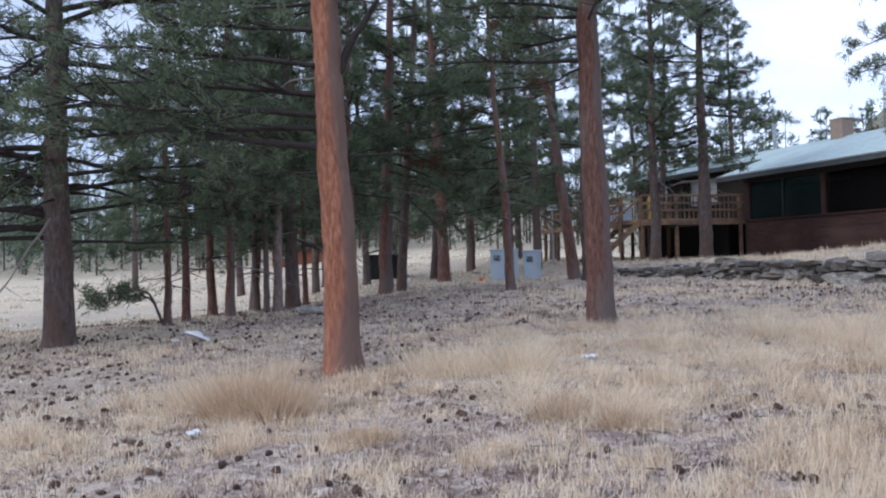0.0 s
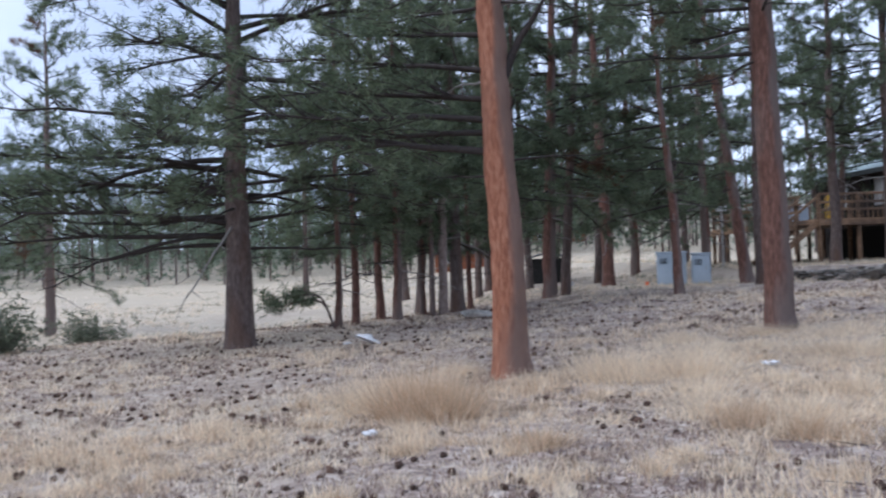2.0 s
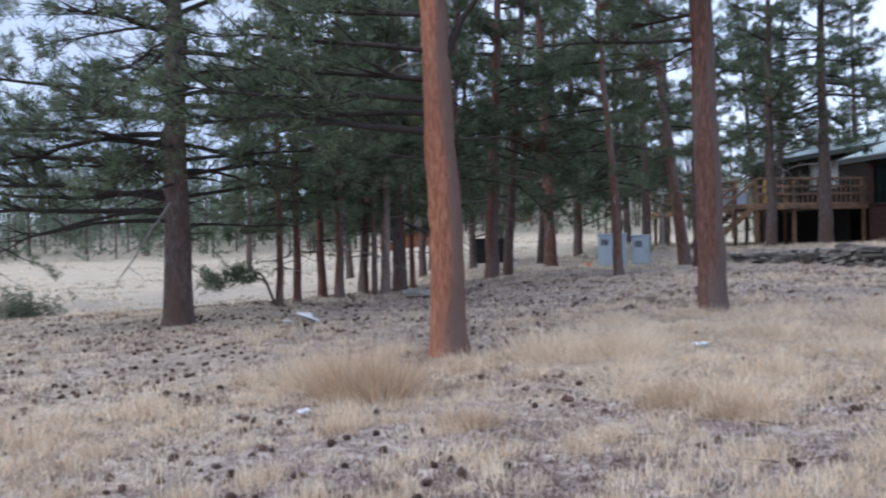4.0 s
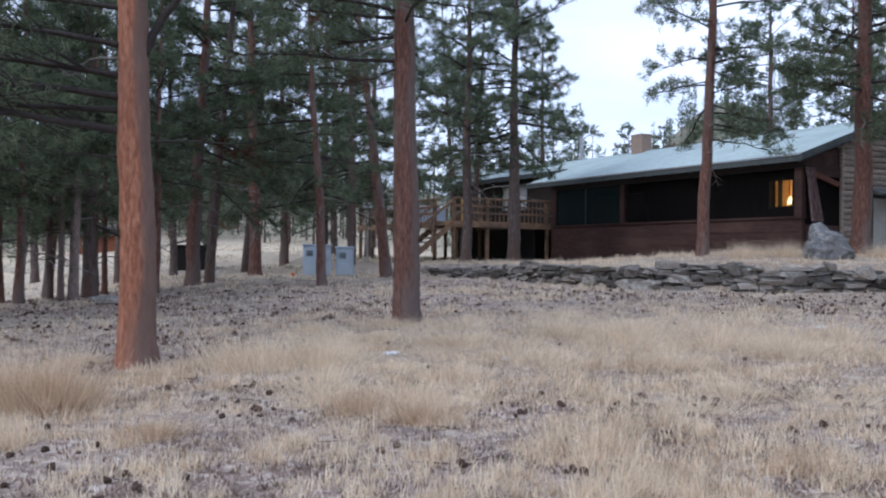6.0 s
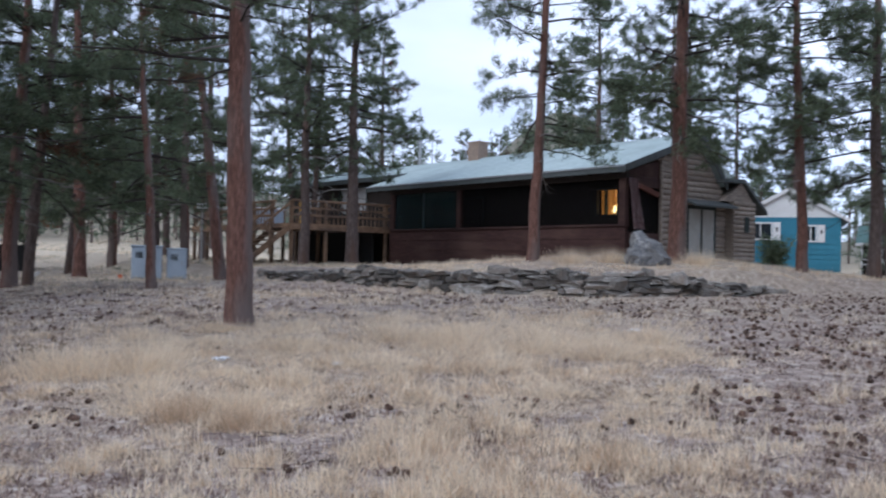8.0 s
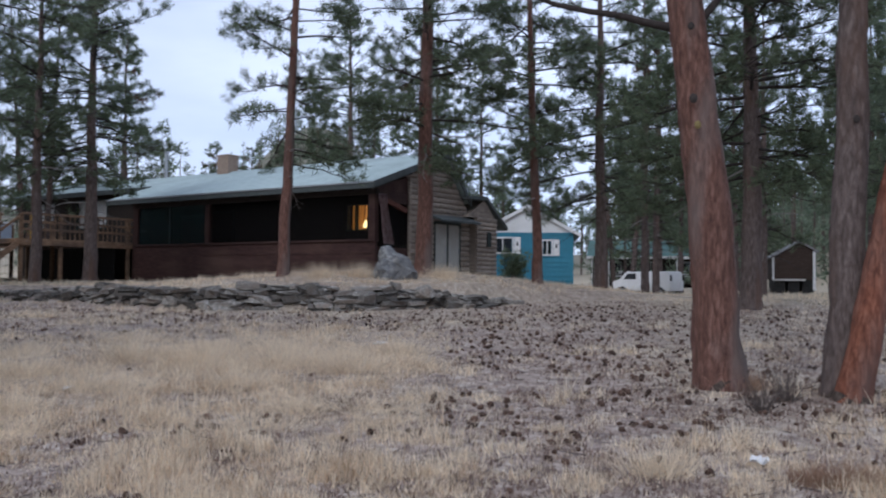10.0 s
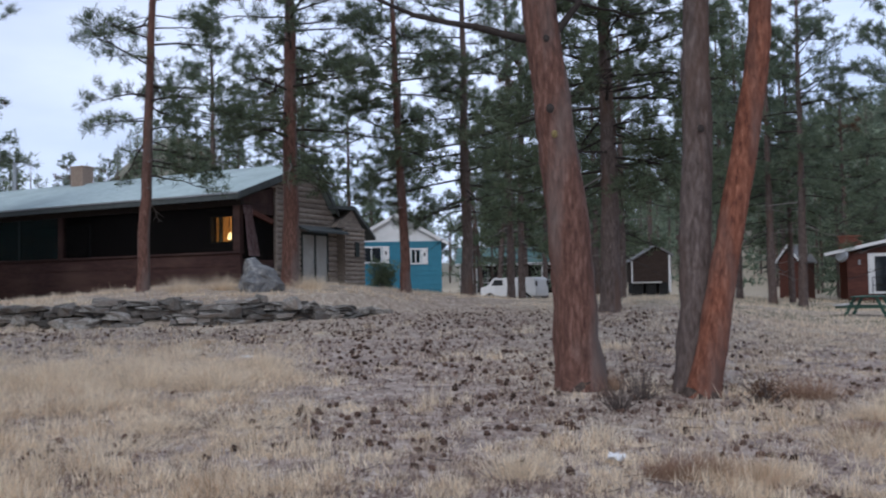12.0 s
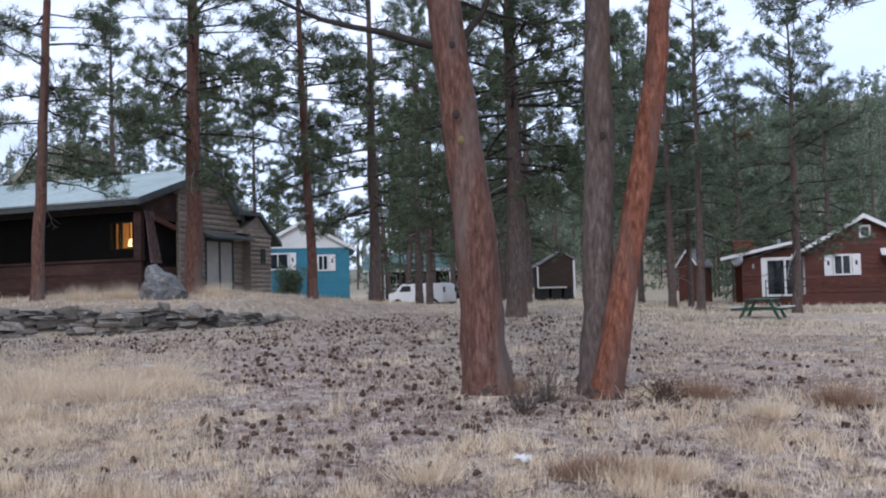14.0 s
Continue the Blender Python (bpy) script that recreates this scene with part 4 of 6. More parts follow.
part("pane", boxes((-11.1, -9.5, 1.90, 1.906, hz(2.98), hz(4.4)), bevel=0), GLASS, bay)

# end wall: log siding round the double doors
end = part("end_wall", prism([(1.96, hz(1.5)), (5.75, hz(1.5)), (5.75, hz(4.3)), (5.35, hz(4.75)), (RY, RIDGE - 0.16), (1.96, hz(5.56))], "x", -0.16, -0.01), LOG, house, "grey-tan half-log siding")
h = 0.2
for i in range(26):
    z = hz(1.55) + i * h
    top_y = 1.96 if z + h < hz(5.55) else (z + h + 0.16 - EAVE) / 0.3425 - 0.35
    end_y = 5.74 if z + h < hz(4.2) else RY + (RIDGE - 0.24 - z - h) / 1.13
    if top_y > end_y - 0.2:
        break
    if z + h < hz(3.9):
        log_course(end, 0.0, top_y, 3.36, z, h), log_course(end, 0.0, 5.12, end_y, z, h)
    else:
        log_course(end, 0.0, top_y, end_y, z, h)
part("corner_board", boxes((-0.02, 0.09, 1.84, 1.955, hz(1.5), hz(5.35))), LOG, house)
for y0, y1 in ((3.46, 4.18), (4.32, 5.02)):
    door = part("barn_door", boxes((0.02, 0.07, y0, y1, hz(1.72), hz(3.74))), GREYDOOR, house, "pale grey painted door")
    part("door_handle", boxes((0.07, 0.10, y1 - 0.10, y1 - 0.06, hz(2.65), hz(2.85))), METAL, door)
part("door_frame", boxes((0.0, 0.085, 3.36, 3.455, hz(1.6), hz(3.84)), (0.0, 0.085, 5.025, 5.12, hz(1.6), hz(3.84)), (0.0, 0.06, 4.185, 4.315, hz(1.6), hz(3.74)), (0.0, 0.085, 3.36, 5.12, hz(3.745), hz(3.86))), DARKTRIM, house, "dark green door frame")
part("door_hood", prism([(0.0, hz(4.12)), (0.0, hz(4.02)), (0.62, hz(3.80)), (0.62, hz(3.88))], "y", 3.1, 5.74), FASCIA, house, "dark pent roof over the doors")

# small gabled lean-to behind the doors
part("lean_to_wall", boxes((-4.0, 0.35, 5.75, 7.2, hz(1.4), hz(4.1)), bevel=0), LOG, house)
lean = part("lean_to_gable", prism([(5.2, hz(4.1)), (7.2, hz(4.1)), (6.4, hz(4.85))], "x", -4.0, 0.33), LOG, house)
for i in range(15):
    log_course(lean, 0.35, 5.76, 7.21, hz(1.5) + i * 0.175, 0.175)
part("lean_to_window", boxes((0.42, 0.46, 6.45, 6.75, hz(2.95), hz(3.55))), DARKTRIM, lean)
part("lean_to_roof", prism([(6.4, hz(4.98)), (7.95, hz(3.82)), (7.95, hz(3.68)), (6.4, hz(4.82)), (5.1, hz(4.80)), (5.1, hz(4.92))], "x", -4.2, 0.48), FASCIA, house, "dark roof of the lean-to")

# the wing with its windows above the deck, back walls that close the house
WING_OPENINGS = ((-25.8, -23.9), (-22.0, -19.3))
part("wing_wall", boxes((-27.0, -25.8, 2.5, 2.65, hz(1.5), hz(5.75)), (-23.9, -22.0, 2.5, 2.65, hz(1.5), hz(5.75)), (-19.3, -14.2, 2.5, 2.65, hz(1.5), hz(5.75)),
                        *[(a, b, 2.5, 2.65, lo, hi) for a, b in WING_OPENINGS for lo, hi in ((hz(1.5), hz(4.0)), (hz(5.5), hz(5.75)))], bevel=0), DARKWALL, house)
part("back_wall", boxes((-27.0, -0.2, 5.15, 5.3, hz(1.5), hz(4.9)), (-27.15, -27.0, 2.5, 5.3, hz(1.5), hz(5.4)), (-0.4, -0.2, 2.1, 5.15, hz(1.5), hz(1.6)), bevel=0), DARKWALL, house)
for a, b in WING_OPENINGS:
    mid = (a + b) / 2
    wwin = part("wing_window", boxes((a, a + 0.08, 2.46, 2.66, hz(4.0), hz(5.5)), (b - 0.08, b, 2.46, 2.66, hz(4.0), hz(5.5)), (mid - 0.04, mid + 0.04, 2.46, 2.66, hz(4.0), hz(5.5)),
                                     (a, b, 2.46, 2.66, hz(4.0), hz(4.08)), (a, b, 2.46, 2.66, hz(5.42), hz(5.5))), DARKTRIM, house, "dark-framed window with sky-white panes")
    for lo, hi in ((a + 0.08, mid - 0.04), (mid + 0.04, b - 0.08)):
        part("pane", boxes((lo, hi, 2.55, 2.556, hz(4.08), hz(5.42)), bevel=0), CLEARGLASS, wwin)
        # white sheets behind the glass stand for the bright sky reflected in it
        part("blind", boxes((lo, hi, 2.60, 2.61, hz(4.08), hz(5.42)), bevel=0), WHITE, wwin, "white sheet for the sky's brightness in the pane")
part("wing_corner_post", boxes((-15.35, -15.1, 2.2, 2.45, hz(1.5), hz(5.75))), REDWOOD, house)

# chimney and flue on the ridge
chim = part("chimney", boxes((-12.75, -12.0, 3.75, 4.35, RIDGE - 0.4, hz(7.25))), TANSTONE, house, "tan stone chimney")
part("chimney_cap", boxes((-12.78, -11.97, 3.72, 4.38, hz(7.25), hz(7.31))), TANSTONE, chim)
flue = part("flue_pipe", rod((-16.8, 4.0, RIDGE - 0.2), (-16.8, 4.0, hz(7.7)), 0.09), METAL, house, "thin metal flue pipe")
part("flue_cap", rod((-16.8, 4.0, hz(7.7)), (-16.8, 4.0, hz(7.86)), 0.15, 0.12), METAL, flue)

# the lamp in the window and the cloth tied at the porch post
lamp = root("table_lamp", house.matrix_world @ pose(-2.34, 2.28, hz(3.46)), "lit table lamp with a yellow shade in the window", "lamp")
part("lamp_base", rod((0, 0, 0), (0, 0, 0.18), 0.06, 0.02), TANSTONE, lamp)
part("shade", rod((0, 0, 0.14), (0, 0, 0.40), 0.15, 0.09, 14), BULB, lamp, "glowing yellow shade")
part("window_shelf", boxes((-0.8, 0.3, -0.13, 0.2, -0.04, 0.0)), DARKWALL, lamp)


def curtain_cloth():
    bm = bmesh.new()
    cols, rows = 22, 8
    grid = []
    for j in range(rows + 1):
        t = j / rows
        w = 0.42 + 0.25 * abs(t - 0.25) - 0.06 * t
        grid.append([bm.verts.new((0.05 + 0.045 * math.sin(i * 1.9) * (0.5 + t), 0.25 + 0.35 * t + (i / cols - 0.5) * w, -1.75 * t)) for i in range(cols + 1)])
    for j in range(rows):
        for i in range(cols):
            bm.faces.new((grid[j][i], grid[j][i + 1], grid[j + 1][i + 1], grid[j + 1][i]))
    bmesh.ops.solidify(bm, geom=bm.faces[:], thickness=0.012)
    return bm


cloth = part("porch_curtain", curtain_cloth(), CURTAIN, None, "faded striped pink curtain hanging at the porch corner", True)
tagged(cloth, category="curtain").matrix_world = house.matrix_world @ pose(0.06, 0.0, hz(4.62))

# ---- timber deck in front of the wing ----
deck = root("deck", pose(1.25, 32.0, BASE, 0, 0, -42), "raised weathered timber deck with railings and stairs", "deck")
for k in range(37):
    y = -5.0 + k * 0.2
    part("deck_board", boxes((-24.0, -14.0, y + 0.006, y + 0.194, hz(3.10), hz(3.14)), bevel=0), DECKWOOD, deck)
part("rim_joist", boxes((-24.0, -14.0, -5.05, -5.0, hz(2.86), hz(3.12))), DECKWOOD, deck)
part("rim_joist", boxes((-14.0, -13.95, -5.0, 2.3, hz(2.86), hz(3.12))), DECKWOOD, deck)
ground_here = lambda x, y: hz(ground_z(*(house.matrix_world @ Vector((x, y, 0)))[:2]))
for x, y in [(-14.1, y) for y in (-4.9, -3.2, -1.6, 0.0, 1.6)] + [(x, -4.9) for x in (-15.8, -17.5, -19.2, -20.9, -22.4, -23.9)] + [(-23.9, -2.0), (-23.9, 1.0), (-17.5, -1.5), (-20.9, -1.5)]:
    part("deck_post", boxes((x - 0.07, x + 0.07, y - 0.07, y + 0.07, ground_here(x, y) - 0.2, hz(4.12))), DECKWOOD, deck)
for z in (3.45, 3.75, 4.08):
    part("rail", boxes((-24.0, -15.4, -4.97, -4.90, hz(z), hz(z + 0.10))), DECKWOOD, deck)
    part("rail", boxes((-14.08, -14.01, -4.9, 2.2, hz(z), hz(z + 0.10))), DECKWOOD, deck)
for k in range(30):
    part("baluster", boxes((-23.8 + k * 0.28, -23.76 + k * 0.28, -4.94, -4.90, hz(3.14), hz(4.08))), DECKWOOD, deck)
    part("baluster", boxes((-14.06, -14.02, -4.6 + k * 0.22, -4.56 + k * 0.22, hz(3.14), hz(4.08))), DECKWOOD, deck)
# the deck is open below: a black sheet stands in for the shade
part("under_screen", boxes((-20.8, -14.3, -0.6, -0.5, hz(1.3), hz(2.86)), bevel=0), BLACKWOOD, deck, "black sheet for the shade under the deck")
for k in range(8):
    a = -5.08 - k * 0.25
    part("tread", boxes((-15.35, -14.1, a - 0.27, a, hz(2.92 - k * 0.19), hz(2.97 - k * 0.19))), DECKWOOD, deck)
for x in (-15.4, -14.05):
    part("stringer", bar((x, -5.05, hz(2.95)), (x, -7.1, hz(1.38)), 0.05, 0.24), DECKWOOD, deck)
    part("stair_rail", bar((x, -5.0, hz(4.0)), (x, -7.0, hz(2.45)), 0.05, 0.10), DECKWOOD, deck)
    for y, z in ((-5.95, 2.25), (-6.95, 1.45)):
        part("stair_post", boxes((x - 0.05, x + 0.05, y - 0.05, y + 0.05, hz(z - 0.5), hz(z + 1.05))), DECKWOOD, deck)
slide = root("plastic_slide", house.matrix_world @ pose(-19.9, -1.0, hz(3.14)), "upright yellow plastic panel standing on the deck", "plastic panel")
part("panel", boxes((-0.24, 0.24, -0.06, 0.06, 0, 1.35), bevel=0.03), YELLOW, slide)
part("rib", boxes((-0.18, -0.12, -0.10, -0.06, 0.1, 1.25), (0.12, 0.18, -0.10, -0.06, 0.1, 1.25)), YELLOW, slide)
tub = root("hot_tub", house.matrix_world @ pose(-19.6, -3.4, hz(3.14)), "low grey-white covered tub on the deck", "tub")
part("tub_body", boxes((-0.9, 0.9, -0.7, 0.7, 0, 0.75), bevel=0.05), BOXPAINT, tub)
part("cover", boxes((-0.95, 0.95, -0.75, 0.75, 0.755, 0.87), bevel=0.04), WHITE, tub)


# ---- retaining wall of dry-laid stones, and the boulder ----
def stone_shape(seed, flat):
    """A rough block about one metre across, with chipped corners."""
    rng = random.Random(seed)
    bm = boxes((-0.5, 0.5, -0.5, 0.5, -0.5, 0.5), bevel=0.2)
    for v in bm.verts:
        v.co += Vector((rng.uniform(-0.15, 0.15), rng.uniform(-0.13, 0.13), rng.uniform(-0.13, 0.13)))
        if v.co.x > 0.2 and flat:
            v.co.z *= 0.7
    me = bpy.data.meshes.new("stone")
    bm.to_mesh(me)
    bm.free()
    me.materials.append(STONE)
    return me


STONES = [stone_shape(i, i % 3 == 0) for i in range(9)]
wall = root("stone_wall", pose(WALL_LINE[3][0], WALL_LINE[3][1], ground_z(*WALL_LINE[3])), "low dry-stacked retaining wall of lichened grey stones", "stone wall")
rng = random.Random(5)
inv = wall.matrix_world.inverted()
legs = [(Vector(a), Vector(b)) for a, b in zip(WALL_LINE, WALL_LINE[1:])]
whole = sum((b - a).length for a, b in legs)


def along(s):
    for a, b in legs:
        if s <= (b - a).length:
            return a + (b - a) * (s / (b - a).length), (b - a).normalized()
        s -= (b - a).length
    return legs[-1][1], (legs[-1][1] - legs[-1][0]).normalized()


for course in range(6):
    s, lift = 0.1 + course * 0.07, course * 0.102
    while s < whole - 0.1:
        w = rng.choice((0.18, 0.25, 0.32, 0.4, 0.5, 0.66)) * rng.uniform(0.85, 1.15)
        hgt = rng.uniform(0.085, 0.16) * (1.9 if rng.random() < 0.14 else 1)
        p, way = along(s + w / 2)
        fade = min(1, (whole - s) / 4.0, 0.34 + s / 17)
        if lift < 0.52 * fade and not (course == 5 and rng.random() < 0.25):
            back = Vector((-way.y, way.x)) * (0.12 + lift * 0.22 + rng.uniform(-0.10, 0.10))
            foot = ground_z(p.x + way.y * 0.5, p.y - way.x * 0.5)
            ob = new("stone", rng.choice(STONES))
            ob.parent = wall
            local = inv @ Vector((p.x + back.x, p.y + back.y, foot + lift + hgt / 2 - 0.02))
            ob.location = local
            ob.rotation_euler = (rng.uniform(-0.12, 0.12), rng.uniform(-0.13, 0.13), math.atan2(way.y, way.x) + rng.uniform(-0.2, 0.2) + (math.pi if rng.random() < 0.5 else 0))
            ob.scale = (w * 1.0, rng.uniform(0.32, 0.5), hgt * 1.12)
        s += w


def rock_mesh(name, seed, size, material, cuts=9, sub=3, parent=None, rugged=0.07):
    """A faceted boulder: a ball cut by random planes, then roughened."""
    r = random.Random(seed)
    bm = bmesh.new()
    bmesh.ops.create_icosphere(bm, subdivisions=sub, radius=1)
    for i in range(cuts):
        n = Vector((r.uniform(-1, 1), r.uniform(-1, 1), r.uniform(-0.4, 1))).normalized()
        d = r.uniform(0.5, 0.82)
        for v in bm.verts:
            over = v.co.dot(n) - d
            if over > 0:
                v.co -= n * over * 0.92
    for v in bm.verts:
        v.co += v.co.normalized() * noise.fractal(v.co * 2.1 + Vector((seed, 0, 0)), 1, 2, 5) * rugged
        v.co = Vector((v.co.x * size[0], v.co.y * size[1], v.co.z * size[2]))
    return part(name, bm, material, parent, smooth=False)


boulder = rock_mesh("boulder", 5, (0.84, 0.70, 0.62), BOULDER, 16, 4, None, 0.15)
tagged(boulder, "large blue-grey boulder standing on the grass bank", "boulder")
boulder.matrix_world = pose(1.55, 24.2, ground_z(1.55, 24.2) + 0.24, 0, 6, 40)
slab = rock_mesh("flat_rock", 7, (0.45, 0.3, 0.14), STONE, 6, 3)
tagged(slab, "flat dark rock lying in the needle litter", "rock").matrix_world = stand(-13.23, 16.43, 30, -0.04)
for i, (x, y, s) in enumerate(((-15.5, 138, 6.5), (-9.0, 142, 7.5), (-4.0, 136, 6.0), (-0.5, 150, 7.0), (-12.0, 152, 6.5), (-20.0, 146, 4.5), (3.0, 142, 5.0))):
    s *= 0.66
    crag = rock_mesh("rock_outcrop", 20 + i, (s * 0.8, s * 0.7, s * 0.8), ROCK, 12, 5, None, 0.2)
    tagged(crag, "pale granite outcrop on the wooded hill", "rock outcrop", "outcrops").matrix_world = pose(x, y, ground_z(x, y) - s * 0.32, 0, 0, i * 50)

# ---- grey utility cabinets, signpost, pump hut ----
def cabinet(m, w, d, h, label):
    ob = root("utility_cabinet", m, label, "utility cabinet", "utility cabinets")
    part("body", boxes((-w / 2, w / 2, -d / 2, d / 2, 0.06, h), bevel=0.015), BOXPAINT, ob)
    part("plinth", boxes((-w / 2 + 0.03, w / 2 - 0.03, -d / 2 + 0.03, d / 2 - 0.03, -0.1, 0.06)), STONE, ob)
    part("lid", boxes((-w / 2 - 0.03, w / 2 + 0.03, -d / 2 - 0.03, d / 2 + 0.03, h + 0.002, h + 0.06), bevel=0.012), BOXPAINT, ob)
    door = part("door", boxes((-w / 2 + 0.05, w / 2 - 0.05, -d / 2 - 0.02, -d / 2 - 0.002, 0.12, h - 0.06)), BOXPAINT, ob)
    part("handle", boxes((w / 2 - 0.16, w / 2 - 0.12, -d / 2 - 0.05, -d / 2 - 0.02, h * 0.5, h * 0.5 + 0.14)), METAL, door)
    for k in range(5):
        part("vent", boxes((-w / 2 + 0.12, -w / 2 + 0.34, -d / 2 - 0.03, -d / 2 - 0.02, h - 0.18 - k * 0.04, h - 0.16 - k * 0.04), bevel=0), BLACKWOOD, door)
    return ob


cabinet(stand(-14.35, 28.5, 27), 0.95, 0.85, 1.1, "grey-blue metal utility cabinet standing on the litter")
cabinet(stand(-13.5, 28.95, 24), 0.62, 0.7, 1.02, "smaller grey-blue utility cabinet beside another")
cap = root("plastic_marker", stand(-14.95, 27.9), "small orange plastic marker beside the cabinets", "marker")
part("stub", rod((0, 0, 0), (0, 0, 0.2), 0.09, 0.06), ORANGE, cap)
post = root("signpost", stand(-16.2, 37.0), "pale post with a small white sign box", "signpost")
part("post", rod((0, 0, -0.2), (0, 0, 2.45), 0.055, 0.05), PALEWOOD, post)
part("sign", boxes((-0.2, 0.2, -0.1, 0.1, 2.4, 2.62), bevel=0.01), WHITE, post)

hut = root("pump_hut", stand(-24.5, 36.3, 34), "small black-boarded hut with a shallow roof", "hut")
board = part("walls", boxes((-0.85, 0.85, -0.6, 0.6, -0.1, 1.15), bevel=0), BLACKWOOD, hut)
for k in range(8):
    part("plank", boxes((-0.85 + k * 0.215, -0.85 + k * 0.215 + 0.2, -0.63, -0.602, -0.05, 1.12), bevel=0), BLACKWOOD, board)
part("roof", prism([(-1.02, 1.12), (0, 1.4), (1.02, 1.12), (1.02, 1.2), (0, 1.48), (-1.02, 1.2)], "y", -0.8, 0.8), SHINGLE, hut)


# ---- houses further off ----
def pane_window(parent, x0, x1, z0, z1, y, frame_mat=WHITE, bars=1, shutters=0.0, name="window"):
    """A window proud of the wall face at y: frame, panes, and shutters of that width."""
    t = 0.09
    spans = [(x0, x0 + t, y - 0.06, y + 0.02, z0, z1), (x1 - t, x1, y - 0.06, y + 0.02, z0, z1), (x0 + t, x1 - t, y - 0.06, y + 0.02, z1 - t, z1), (x0 + t, x1 - t, y - 0.06, y + 0.02, z0, z0 + t)]
    step = (x1 - x0 - 2 * t) / (bars + 1)
    for k in range(bars):
        c = x0 + t + step * (k + 1)
        spans.append((c - 0.03, c + 0.03, y - 0.06, y + 0.02, z0 + t, z1 - t))
    w = part(name, boxes(*spans, bevel=0), frame_mat, parent)
    for k in range(bars + 1):
        a = x0 + t + step * k
        part("pane", boxes((a + 0.03, a + step - 0.03, y - 0.02, y - 0.012, z0 + t, z1 - t), bevel=0), GLASS, w)
    for a, b in ((x0 - shutters, x0 - 0.02), (x1 + 0.02, x1 + shutters)) if shutters else ():
        s = part("shutter", boxes((a, b, y - 0.05, y - 0.005, z0, z1)), frame_mat, w)
        part("shutter_motif", boxes(((a + b) / 2 - 0.05, (a + b) / 2 + 0.05, y - 0.055, y - 0.05, (z0 + z1) / 2 - 0.02, (z0 + z1) / 2 + 0.22), bevel=0), BLACKWOOD, s)
    return w


def siding(parent, x0, x1, y, z0, z1, pitch, material, gable=None):
    """Lapped boards on a front face at y; a gable (peak x, peak z, left x, right x) narrows those above z1."""
    z, top = z0, gable[1] if gable else z1
    while z < top - 0.05:
        a, b = x0, x1
        if z > z1 - 0.01:
            px, pz, lx, rx = gable
            k = min(1.0, (z + pitch - z1) / (pz - z1))
            a, b = lx + (px - lx) * k, rx + (px - rx) * k
        if b - a > 0.15:
            part("board", prism([(y - 0.03, z), (y + 0.01, z), (y + 0.01, z + pitch - 0.008), (y - 0.008, z + pitch - 0.008)], "x", a, b), material, parent)
        z += pitch


# teal house with a white gable
blue = root("teal_house", pose(11.5, 55.7, ground_z(12, 56) - 0.05, 0, 0, -11.8), "teal-blue cottage with a white gable and white shutters", "house")
B0 = 1.9 - (ground_z(12, 56) - 0.05)
body = part("wall", boxes((-2.9, 2.7, 0, 8, -0.6, B0 + 2.68), bevel=0), BLUEPAINT, blue)
siding(body, -2.9, 2.7, -0.005, B0 - 0.3, B0 + 2.6, 0.29, BLUEPAINT)
part("gable", prism([(-2.9, B0 + 2.68), (2.7, B0 + 2.68), (-0.1, B0 + 4.2)], "y", 0.01, 8), WHITE, blue, "white boarded gable")
part("band", boxes((-2.9, 2.7, -0.04, -0.005, B0 + 2.5, B0 + 2.66)), BLUEPAINT, blue)
part("roof", prism([(-3.4, B0 + 2.42), (-0.1, B0 + 4.23), (3.1, B0 + 2.45), (3.1, B0 + 2.58), (-0.1, B0 + 4.37), (-3.4, B0 + 2.55)], "y", -0.14, 8.3), SHINGLE, blue)
part("barge_board", prism([(-3.45, B0 + 2.36), (-0.1, B0 + 4.18), (3.15, B0 + 2.39), (3.15, B0 + 2.6), (-0.1, B0 + 4.40), (-3.45, B0 + 2.57)], "y", -0.21, -0.145), WHITE, blue, "white barge boards")
pane_window(blue, -2.3, -0.95, B0 + 1.35, B0 + 2.4, -0.03, shutters=0.42)
pane_window(blue, 0.75, 1.45, B0 + 1.25, B0 + 2.25, -0.03, shutters=0.4)


def bush(m, seed, size, material, label, blades=2600, name="bush"):
    r = np.random.default_rng(seed)
    ob = root(name, m, label, "bush")
    stems, leaves = Pile(), Pile()
    for k in range(26 if material else 70):
        az, ln = r.uniform(0, 6.28), r.uniform(0.6, 1.0)
        p = limb_path(r, (0, 0, -0.05), az, r.uniform(0.6, 1.45), ln * size[1], 0.15, 5, 0.12 if material else 0.3) * np.array([size[0] / size[1], size[0] / size[1], 1])
        stems.add(*tube(p, (0.02 if material else 0.0055) * (1 - 0.8 * np.linspace(0, 1, 5)), 4))
        c = np.repeat(p[2:], 4, 0) + r.normal(size=(12, 3)) * 0.13 * size[1]
        if material:
            tufts(leaves, c, r.normal(size=c.shape) * 0.3, r, max(1, blades // 312), 0.15 * size[1], 0.028 * size[1])
    quick("stem", *stems.arrays(), TWIG, ob)
    if material:
        tagged(quick("leaves", *leaves.arrays(), material, ob), kind="stuff")
    return ob


bush(stand(7.7, 40.5), 1, (0.85, 1.5), NEEDLES, "dark green rounded bush by the log lean-to")
bush(stand(-20.5, 9.2), 2, (1.9, 1.3), SAGE, "grey-green sage bush below the slope")
bush(stand(-23.0, 12.5), 3, (1.5, 1.0), SAGE, "grey-green sage bush below the slope")
bush(stand(4.2, 8.45), 4, (0.42, 0.55), None, "leafless brown shrub at the foot of a pine", name="bare_shrub")
bush(stand(5.75, 8.3), 5, (0.40, 0.45), RUSTY, "small rusty dried shrub", 900)
